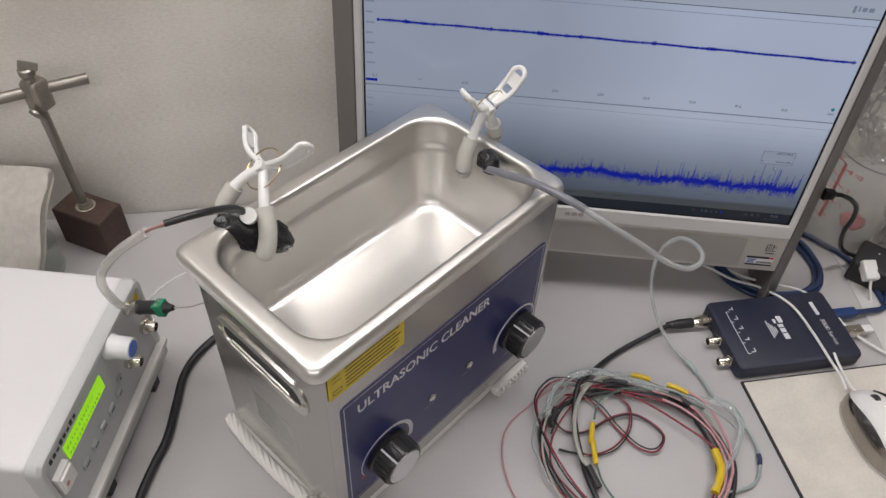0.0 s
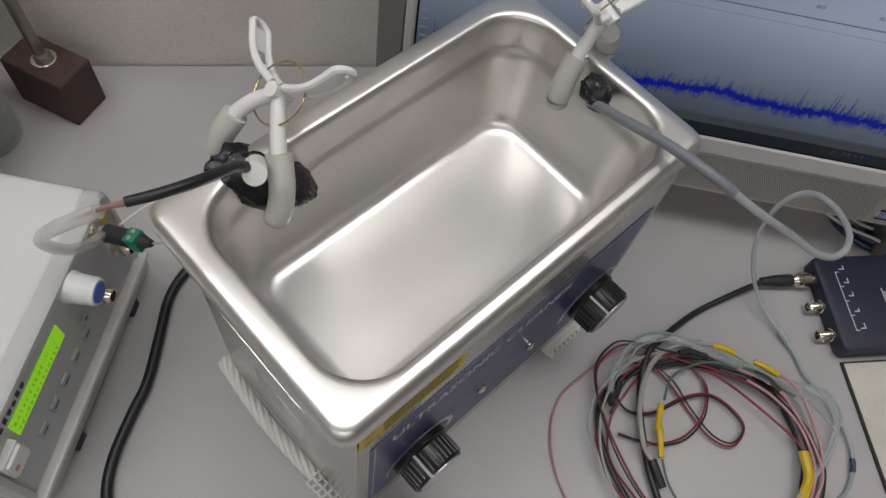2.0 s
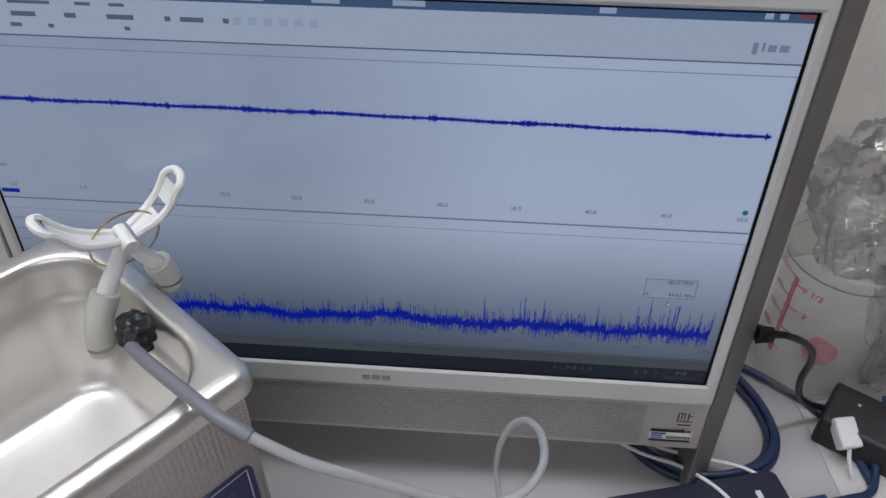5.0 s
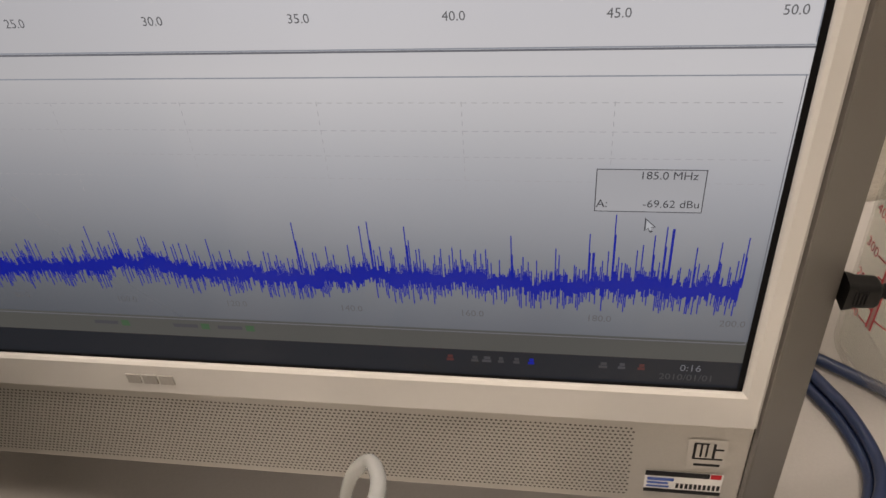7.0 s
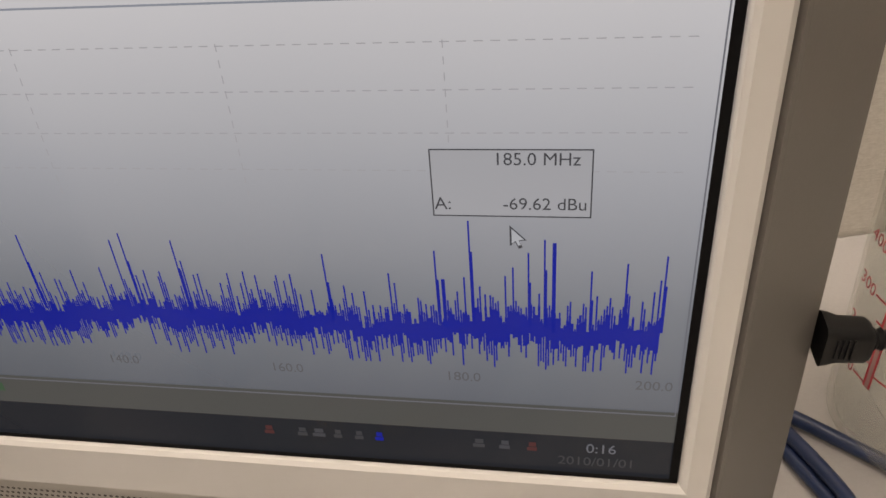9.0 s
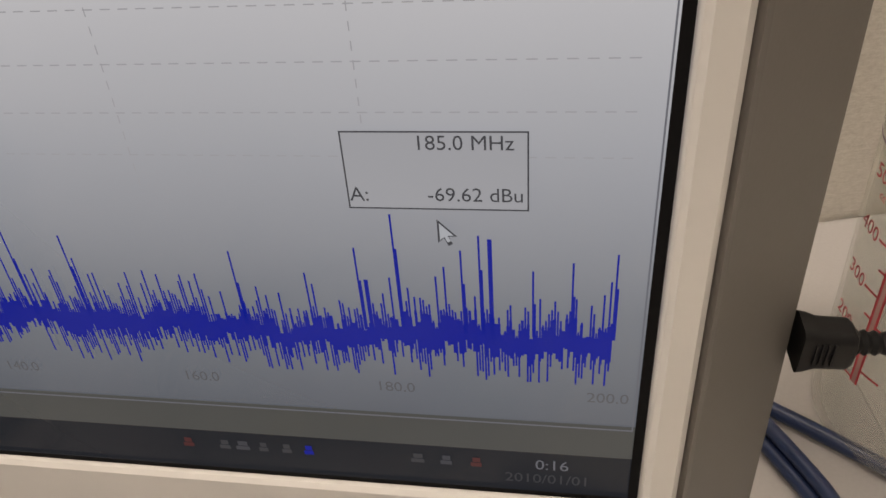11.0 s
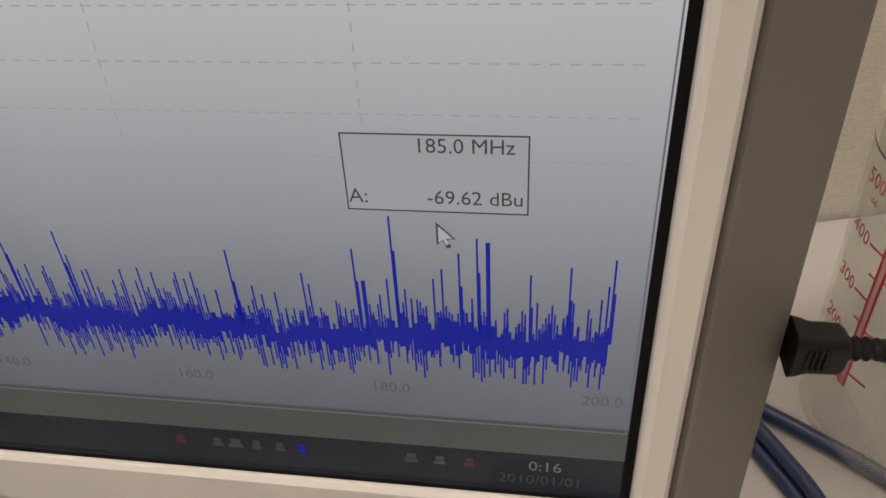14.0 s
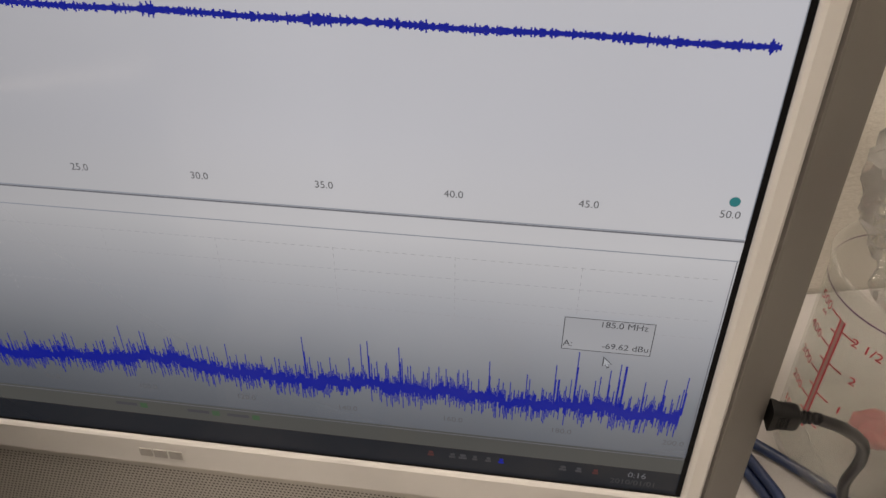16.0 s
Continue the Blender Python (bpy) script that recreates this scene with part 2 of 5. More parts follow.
def smooth_line(pts, steps=8, closed=False):
    """Catmull-Rom through the points."""
    p = [Vector(q) for q in pts]
    if closed:
        p = [p[-1], *p, p[0], p[1]]
    else:
        p = [p[0] * 2 - p[1], *p, p[-1] * 2 - p[-2]]
    out = []
    for a, b, c, d in zip(p, p[1:], p[2:], p[3:]):
        for i in range(steps):
            t = i / steps
            out.append(0.5 * ((2 * b) + (c - a) * t + (2 * a - 5 * b + 4 * c - d) * t * t + (3 * b - a - 3 * c + d) * t ** 3))
    if not closed:
        out.append(p[-2])
    return out


def sweep(pts, radius, n=8, closed=False, steps=8, flat=1.0, raw=False):
    """A round cord along a smoothed line; radius may be a function of 0..1."""
    line = [Vector(q) for q in pts] if raw else smooth_line(pts, steps, closed)
    rad = radius if callable(radius) else (lambda t: radius)
    up, loops = Vector((0, 0, 1)), []
    m = len(line)
    for i, p in enumerate(line):
        a = line[(i - 1) % m] if closed or i else line[0]
        b = line[(i + 1) % m] if closed or i < m - 1 else line[-1]
        t = (b - a).normalized()
        s = t.cross(up)
        if s.length < 0.05:
            s = t.cross(Vector((1, 0, 0)))
        s.normalize()
        u = s.cross(t).normalized()
        r = rad(i / max(1, m - 1))
        loops.append([p + s * (r * math.cos(2 * math.pi * k / n)) + u * (r * flat * math.sin(2 * math.pi * k / n)) for k in range(n)])
    if closed:
        loops.append(loops[0])
        return loft(loops)
    return loft(loops, True, True)


def words(name, text, size, m, material, parent, align="CENTER", thick=0.0, bold=0.0):
    """Lettering as a flat mesh; m takes the letters' plane to the parent's space."""
    cu = bpy.data.curves.new(name, "FONT")
    cu.body, cu.size, cu.align_x, cu.align_y, cu.extrude, cu.resolution_u = text, size, align, "CENTER", thick, 3
    cu.offset = bold
    tmp = bpy.data.objects.new("lettering_source", cu)
    me = bpy.data.meshes.new_from_object(tmp)
    bpy.data.objects.remove(tmp)
    me.name = name
    me.transform(m)
    me.materials.clear()
    me.materials.append(material)
    ob = new(name, me)
    ob.parent = parent
    return ob


# ---- the room ----
def slab(name, m, dims, material, label, category):
    ob = part(name, boxed(*dims), material, None)
    ob.matrix_world = m
    return tagged(ob, label, category, kind="structure")


slab("wall_north", ROOM, (-2.5, 3.0, 0.0, 0.12, -0.74, 1.9), M_WALL, "off-white woven vinyl wallpaper wall behind the bench", "wall")
# unseen walls, floor and ceiling, added to close the room and give reflections
slab("wall_south", ROOM, (-2.5, 3.0, -3.62, -3.5, -0.74, 1.9), M_PLAIN, "plain painted far wall, unseen, added to close the room", "wall")
slab("wall_west", ROOM, (-2.62, -2.5, -3.62, 0.12, -0.74, 1.9), M_PLAIN, "plain painted side wall, unseen, added to close the room", "wall")
slab("wall_east", ROOM, (3.0, 3.12, -3.62, 0.12, -0.74, 1.9), M_PLAIN, "plain painted side wall, unseen, added to close the room", "wall")
slab("floor", ROOM, (-2.62, 3.12, -3.62, 0.12, -0.84, -0.74), M_FLOOR, "dull vinyl floor, unseen, added under the bench", "floor")
slab("ceiling", ROOM, (-2.62, 3.12, -3.62, 0.12, 1.9, 2.0), M_CEIL, "white board ceiling, unseen, added to carry the tube lights", "ceiling")


def ceiling_light(lx, ly):
    t = thing("ceiling_light", ROOM @ pose(lx, ly, 1.9), "white enamelled ceiling light with a lit diffuser", "ceiling light", "ceiling lights")
    part("housing", boxed(-0.63, 0.63, -0.16, 0.16, -0.045, 0.0, 0.006), M_WHITE_ENAMEL, t)
    part("diffuser", boxed(-0.6, 0.6, -0.13, 0.13, -0.058, -0.046, 0.003), M_LAMP, t)
    return t


for lx, ly in LAMP_PLACES:
    ceiling_light(lx, ly)


def workbench():
    t = thing("workbench", ROOM, "grey laminate workbench standing against the wall", "table")
    part("worktop", boxed(-1.6, 2.2, -0.86, -0.002, -0.035, 0.0, 0.004), M_TABLE, t)
    for x in (-1.55, 0.3, 2.15):
        for y in (-0.8, -0.06):
            part("leg", boxed(x - 0.025, x + 0.025, y - 0.025, y + 0.025, -0.74, -0.035, 0.003), M_WHITE_ENAMEL, t)
    return t


workbench()


# ---- the monitor ----
MON = pose(0, 0, 0.122, -5)
UP = Matrix(((1, 0, 0, 0), (0, 0, -1, 0), (0, 1, 0, 0), (0, 0, 0, 1)))   # letters' plane -> upright, facing -y


def at_uv(u, v, lift=0.0006):
    return Matrix.Translation((u, -lift, v)) @ UP


SW, SH = 0.2215, 0.249


def flat_quads(rects, lift):
    bm = bmesh.new()
    for u0, u1, v0, v1 in rects:
        bm.faces.new([bm.verts.new((u, -lift, v)) for u, v in ((u0, v0), (u1, v0), (u1, v1), (u0, v1))])
    return bm


def monitor():
    t = thing("computer_monitor", MON, "silver widescreen computer monitor with white bezel, showing blue signal traces", "monitor")
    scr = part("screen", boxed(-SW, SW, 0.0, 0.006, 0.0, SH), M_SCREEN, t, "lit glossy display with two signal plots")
    # white bezel: a raised frame, rounded to the front
    x1, zb, zt = 0.2295, -0.0185, SH + 0.03

    def loop(d, y, out):
        if out:
            return [(-x1 + d, y, zb + d), (x1 - d, y, zb + d), (x1 - d, y, zt - d), (-x1 + d, y, zt - d)]
        return [(-SW - d, y, -d), (SW + d, y, -d), (SW + d, y, SH + d), (-SW - d, y, SH + d)]
    bm = loft([loop(0, 0.02, True), loop(0, -0.0005, True), loop(0.0012, -0.0018, True),
               loop(0.0022, -0.0022, False), loop(0.0010, -0.0014, False), loop(0.0, 0.0, False), loop(0.0, 0.006, False)])
    part("bezel", bm, M_BEZEL, t, "glossy white plastic bezel")
    # reflection in the glossy bezel, painted as small dark strips
    part("painted_reflection", flat_quads([(0.186, 0.1895, 0.2605, 0.2612), (0.187, 0.1876, 0.2612, 0.266), (0.1995, 0.2003, 0.2605, 0.2625)], 0.0021), bpy.data.materials["black_matt_plastic"], t)
    # dark seam round the picture
    part("seam", flat_quads([(-SW, -SW + 0.0016, 0, SH), (SW - 0.0020, SW, 0, SH), (-SW, SW, 0, 0.0014), (-SW, SW, SH - 0.001, SH)], 0.0009), M_SEAM, t)
    # silver side frames that stand on the bench
    for s in (-1, 1):
        prof = [(0.2298, 0.0005), (0.2308, -0.0006), (0.2320, 0.0004), (0.2535, 0.0245), (0.2550, 0.0295), (0.2550, 0.06), (0.2298, 0.06)]
        bm = loft([[(s * x, y, z) for x, y in prof] for z in (-0.1195, -0.117, SH + 0.031)], True, True)
        part("side_frame", bm, M_SILVER, t, smooth=False)
    part("top_frame", boxed(-0.2555, 0.2555, 0.001, 0.06, SH + 0.0312, SH + 0.045, 0.003), M_SILVER, t)
    part("back_cover", boxed(-0.2296, 0.2296, 0.021, 0.075, -0.064, SH + 0.031, 0.004), M_SILVER, t)
    # speaker grille under the picture; shade in its rows of holes painted as flat dots
    g = part("speaker_grille", boxed(-0.2296, 0.2296, 0.0005, 0.02, -0.066, -0.0188, 0.0012), M_GRILLE, t, "silver perforated speaker strip")
    bm = bmesh.new()
    nx = 208
    for i in range(nx):
        for k in range(21):
            x = -0.195 + 0.00186 * i + (0.00093 if k % 2 else 0)
            z = -0.0235 - 0.0019 * k
            if x > 0.188:
                continue
            r = 0.00052
            bm.faces.new([bm.verts.new((x + r * a, 0.0003, z + r * b)) for a, b in ((-1, -0.5), (0, -1), (1, -0.5), (1, 0.5), (0, 1), (-1, 0.5))])
    tagged(part("perforated_field", bm, M_HOLE, t), kind="stuff")
    # maker's mark as plain bars, badge and sticker
    bm = bmesh.new()
    for u0, u1 in ((-0.0098, -0.0042), (-0.003, 0.0028), (0.004, 0.0098)):
        box(bm, u0, u1, -0.0026, -0.002, -0.0118, -0.0072)
    part("maker_mark", bm, mat("grey_maker_print", (0.30, 0.29, 0.28), 0.4), t)
    part("badge", flat_quads([(0.2075, 0.2215, -0.0425, -0.0265)], 0.0001), mat("silver_badge_foil", (0.46, 0.44, 0.42), 0.4), t)
    bm = flat_quads([(0.2095, 0.2105, -0.0365, -0.0285), (0.2120, 0.2128, -0.036, -0.0285), (0.2140, 0.2148, -0.036, -0.0285), (0.2095, 0.215, -0.0292, -0.0283),
                     (0.2165, 0.2175, -0.0365, -0.0285), (0.2175, 0.2205, -0.0322, -0.0312), (0.2095, 0.2205, -0.0375, -0.0366), (0.2105, 0.22, -0.0412, -0.0398)], 0.0003)
    part("badge_print", bm, M_BLACKP, t)
    st = part("service_sticker", flat_quads([(0.1935, 0.2225, -0.0585, -0.0458)], 0.0001), mat("white_sticker_paper", (0.72, 0.72, 0.72), 0.5), t, "white service sticker with dark bands")
    part("sticker_band", flat_quads([(0.1935, 0.2175, -0.0487, -0.0458), (0.1935, 0.2225, -0.0585, -0.0563)], 0.0003), M_BLACKP, st)
    part("sticker_mark", flat_quads([(0.2178, 0.2218, -0.0487, -0.046)], 0.0003), mat("red_sticker_print", (0.55, 0.02, 0.03), 0.5), st)
    part("sticker_print", flat_quads([(0.1945, 0.2045, -0.0515, -0.0497), (0.1945, 0.2025, -0.0535, -0.0522), (0.1945, 0.203, -0.0555, -0.0543)], 0.0003), mat("blue_sticker_print", (0.06, 0.12, 0.4), 0.5), st)
    part("sticker_number", flat_quads([(0.2055 + 0.0017 * i, 0.2066 + 0.0017 * i, -0.0555, -0.0525) for i in range(10)], 0.0003), M_BLACKP, st)
    return t, scr


MONITOR, SCREEN = monitor()

M_INK = glow("display_blue_trace", (0.0, 0.008, 0.26), 1.0)
M_TEXT = glow("display_dark_text", (0.040, 0.046, 0.06), 1.0)
M_AXIS = glow("display_axis_text", (0.075, 0.085, 0.105), 1.0)
M_GREYLINE = glow("display_grey_line", (0.10, 0.115, 0.15), 1.0)
M_FAINT = glow("display_faint_line", (0.18, 0.22, 0.29), 1.0)
M_BAR = glow("display_light_bar", (0.36, 0.40, 0.47), 1.0)
M_TASK = glow("display_task_bar", (0.010, 0.013, 0.019), 1.0)
M_TITLE = glow("display_title_bar", (0.05, 0.09, 0.17), 1.0)
M_TEAL = glow("display_teal_dot", (0.01, 0.15, 0.18), 1.0)
M_RED = glow("display_red", (0.17, 0.05, 0.055), 1.0)
M_GREEN = glow("display_green", (0.03, 0.075, 0.045), 1.0)
M_DIM = glow("display_dim_text", (0.035, 0.04, 0.05), 1.0)
M_DIMRED = glow("display_dim_red", (0.06, 0.02, 0.022), 1.0)
M_PALE = glow("display_pale", (0.30, 0.35, 0.43), 1.0)


def display_contents(t):
    """Window furniture, axes and traces on the display."""
    rnd = random.Random(5)
    # window bars
    part("title_bar", flat_quads([(-SW, SW, 0.2435, SH)], 0.0002), M_TITLE, t)
    part("tool_bar", flat_quads([(-SW, SW, 0.2232, 0.2435)], 0.0002), M_BAR, t)
    part("task_bar", flat_quads([(-SW, SW, 0.0, 0.0128)], 0.0002), M_TASK, t)
    part("status_bar", flat_quads([(-SW, SW, 0.0128, 0.0222)], 0.0002), glow("display_status_bar", (0.055, 0.062, 0.066), 1.0), t)
    tagged(part("title_strip", flat_quads([(u, u + w, 0.245, 0.2485) for u, w in ((-0.175, .02), (-0.10, .012), (-0.058, .012), (-0.022, .014), (0.018, .016), (0.118, .008), (0.196, .004), (0.203, .004))], 0.0004), M_PALE, t), kind="stuff")
    part("close_button", flat_quads([(0.2125, 0.2205, 0.2455, 0.2485)], 0.0004), M_RED, t)
    lines = [(-SW, SW, 0.2226, 0.2234), (-SW, SW, 0.1219, 0.1225), (-0.2192, 0.2192, 0.0211, 0.0215), (0.2189, 0.2192, 0.0211, 0.1150)]
    for line in lines:
        part("divider_line", flat_quads([line], 0.0004), M_GREYLINE, t)
    part("plot_frame", flat_quads([(-0.2195, 0.2195, 0.1146, 0.1150), (-0.2195, 0.2195, 0.2165, 0.217), (0.2193, 0.2197, 0.1235, 0.217), (-0.2195, 0.2195, 0.1226, 0.123)], 0.0004), M_FAINT, t)
    # menus and tool marks too small to read
    marks = [(-0.213 + 0.0175 * i, -0.213 + 0.0175 * i + w, 0.2395, 0.2412) for i, w in enumerate((.007, .008, .022, 0, .008, .008)) if w]
    marks += [(u, u + w, 0.233, 0.2355) for u, w in ((-.208, .003), (-.2, .003), (-.19, .003), (-.178, .013), (-.15, .006), (-.128, .014), (-.098, .003), (-.09, .012), (-.068, .003))]
    marks += [(u, u + w, 0.2275, 0.2295) for u, w in ((-.205, .012), (-.18, .006), (-.16, .003), (-.12, .003))]
    tagged(part("tool_strip", flat_quads(marks, 0.0004), M_GREYLINE, t), kind="stuff")
    tagged(part("button_strip", flat_quads([(-0.063 + 0.0078 * i, -0.0585 + 0.0078 * i, 0.2325, 0.2365) for i in range(6)], 0.0004), M_PALE, t), kind="stuff")
    part("maker_mark", flat_quads([(0.194, 0.1965, 0.2275, 0.2335), (0.1985, 0.2, 0.229, 0.2335), (0.2015, 0.2055, 0.229, 0.2325), (0.207, 0.2115, 0.229, 0.2325)], 0.0004), M_FAINT, t)
    # axis numbers
    for k in range(1, 11):
        words("axis_number", "%.1f" % (5 * k), 0.0037, at_uv(-0.2108 + 0.0424 * k, 0.1316), M_AXIS, t)
        words("axis_number", "%.1f" % (20 * k), 0.0037, at_uv(0.2137 - 0.0423 * (10 - k), 0.0300), M_AXIS, t)
    words("axis_number", "%.1f" % 0.0, 0.0037, at_uv(-0.2108, 0.1316), M_AXIS, t)
    bm = bmesh.new()
    bmesh.ops.create_circle(bm, cap_ends=True, radius=0.0017, segments=12, matrix=at_uv(0.2137, 0.1362, 0.0006))
    part("teal_dot", bm, M_TEAL, t)
    tagged(part("scale_column", flat_quads([(-0.2185, -0.2125 + 0.002 * (i % 2), 0.2125 - 0.0098 * i, 0.214 - 0.0098 * i) for i in range(8)]
                                   + [(-0.2185, -0.2128, 0.107 - 0.0078 * i, 0.1083 - 0.0078 * i) for i in range(10)], 0.0004), M_FAINT, t), kind="stuff")
    part("channel_mark", flat_quads([(-0.2195, -0.2085, 0.1258, 0.1285)], 0.0004), M_INK, t)
    # dashed grid of the lower plot
    dash = []
    for v in (0.1070, 0.0982, 0.0898, 0.0820):
        u = -0.207
        while u < 0.215:
            dash.append((u, u + 0.0017, v, v + 0.0002))
            u += 0.003
    for k in range(1, 10):
        u, v = -0.2093 + 0.0423 * k, 0.076
        while v < 0.108:
            dash.append((u, u + 0.0002, v, v + 0.0015))
            v += 0.003
    tagged(part("dashed_grid", flat_quads(dash, 0.0004), glow("display_dashed_line", (0.245, 0.272, 0.325), 1.0), t), kind="stuff")
    # lower trace: noisy spectrum with spikes
    rects, n, wave = [], 780, 0.0
    du = 0.4215 / n
    for i in range(n):
        u = -0.2078 + du * i
        c = 0.0440 + 0.0022 * math.sin(u * 58 + 1.2) * math.exp(-((u + 0.01) / 0.13) ** 2) + 0.0008 * math.sin(u * 150) + 0.0005 * math.sin(u * 410)
        lively = 0.95 + 0.18 * max(0.0, min(1.0, (u + 0.02) / 0.2))
        wave = 0.9 * wave + 0.1 * rnd.uniform(-1, 1)
        core_lo = c - (0.0012 + rnd.uniform(0.0, 0.0034)) * lively + 0.003 * wave
        core_hi = c + (0.0012 + rnd.uniform(0.0, 0.0040)) * lively + 0.004 * wave
        rects.append((u, u + du, core_lo, core_hi))
        if rnd.random() < 0.74:
            low = core_lo - rnd.uniform(0.0005, 0.0066) * lively
            rects.append((u, u + du * 0.66, max(low, 0.0335), core_lo + 0.0004))
        if rnd.random() < 0.8:
            high = core_hi + min(0.0080, rnd.expovariate(1 / 0.0026)) * lively
            if rnd.random() < 0.075:
                high += rnd.uniform(0.003, 0.0085) * lively
            rects.append((u + du * 0.2, u + du * 0.86, core_hi - 0.0004, high))
    for u, hi in ((0.1668, .0640), (0.1742, .0712), (0.1895, .0672), (0.1862, .0640), (0.1990, .0600), (0.2060, .0620), (0.2135, .0640), (0.1425, .0625), (0.0965, .0665), (0.1085, .0650), (0.0712, .0655)):
        rects.append((u, u + 0.00036, 0.045, hi))
        rects.append((u + 0.00036, u + 0.00072, 0.045, hi - 0.0072))
    for u, hi in ((0.1912, .0665), (0.1680, .0570)):
        rects.append((u, u + 0.0008, 0.044, hi))
    part("spectrum_trace", flat_quads(rects, 0.0007), M_INK, t)
    # upper trace: a flat noisy line with small bursts
    rects = []
    for i in range(900):
        u = -0.2085 + 0.424 * i / 900
        c = 0.1870 - 0.0035 * (i / 900) ** 2 + 0.0002 * math.sin(i * 0.05)
        a = 0.0006 + abs(rnd.gauss(0, 0.00055))
        for b, s in ((0.06, .006), (0.345, .008), (0.43, .004), (0.7, .008), (0.58, .005)):
            a += 0.0014 * math.exp(-(((i / 900) - b) / s) ** 2) * rnd.random()
        rects.append((u, u + 0.0005, c - a, c + a))
    part("signal_trace", flat_quads(rects, 0.0007), M_INK, t)
    # read-out box and arrow
    u0, u1, v0, v1, w = 0.1676, 0.1985, 0.0725, 0.0870, 0.00028
    part("readout_panel", flat_quads([(u0, u1, v0, v1)], 0.0009), glow("display_readout_panel", (0.262, 0.298, 0.362), 1.0), t)
    part("readout_frame", flat_quads([(u0, u1, v0, v0 + w), (u0, u1, v1 - w, v1), (u0, u0 + w, v0, v1), (u1 - w, u1, v0, v1)], 0.0011), M_TEXT, t)
    words("readout_text", "185.0 MHz", 0.0037, at_uv(0.1962, 0.0848, 0.0011), M_TEXT, t, "RIGHT")
    words("readout_text", "A:", 0.0039, at_uv(0.1680, 0.0752, 0.0011), M_TEXT, t, "LEFT")
    words("readout_text", "-69.62 dBu", 0.0037, at_uv(0.1977, 0.0753, 0.0011), M_TEXT, t, "RIGHT")
    for name, k, m_, lift in (("arrow_edge", 1.0, M_TEXT, 0.0011), ("arrow_fill", 0.72, M_PALE, 0.0013)):
        bm = bmesh.new()
        shape = ((0, 0), (0, -0.0048), (0.0011, -0.0038), (0.0018, -0.0054), (0.0026, -0.005), (0.0019, -0.0035), (0.0034, -0.0034))
        off = 0.0 if k == 1 else 0.0004
        bm.faces.new([bm.verts.new((0.1827 + off + a * k, -lift, 0.0706 - off * 1.7 + b * k)) for a, b in shape])
        part(name, bm, m_, t)
    # task bar
    words("clock_text", "0:16", 0.0042, at_uv(0.2033, 0.0094), M_GREYLINE, t)
    words("clock_text", "2010/01/01", 0.0040, at_uv(0.2023, 0.0050), M_DIM, t)
    for u, m_ in ((0.1203, M_DIMRED), (0.1292, M_DIM), (0.1335, M_TEXT), (0.1385, M_DIM), (0.144, M_DIM), (0.1492, M_INK), (0.1741, M_DIM), (0.1804, M_TEXT), (0.187, M_DIMRED)):
        a = 0.0010 + 0.0007 * rnd.random()
        part("tray_icon", flat_quads([(u - a, u + a, 0.0074, 0.0086), (u - 0.6 * a, u + 0.8 * a, 0.0088, 0.0102)], 0.0004), m_, t)
    for u in (-0.0024, 0.0295, 0.0469):
        part("status_button", flat_quads([(u - 0.0016, u + 0.0016, 0.0168, 0.0196)], 0.0004), M_GREEN, t)
        part("status_text", flat_quads([(u - 0.0125, u - 0.003, 0.0174, 0.019)], 0.0004), M_TEXT, t)


display_contents(SCREEN)


# ---- the ultrasonic cleaner ----
CLEAN = pose(-0.1972, -0.3252, 0.002, 0, 0, 51.9)


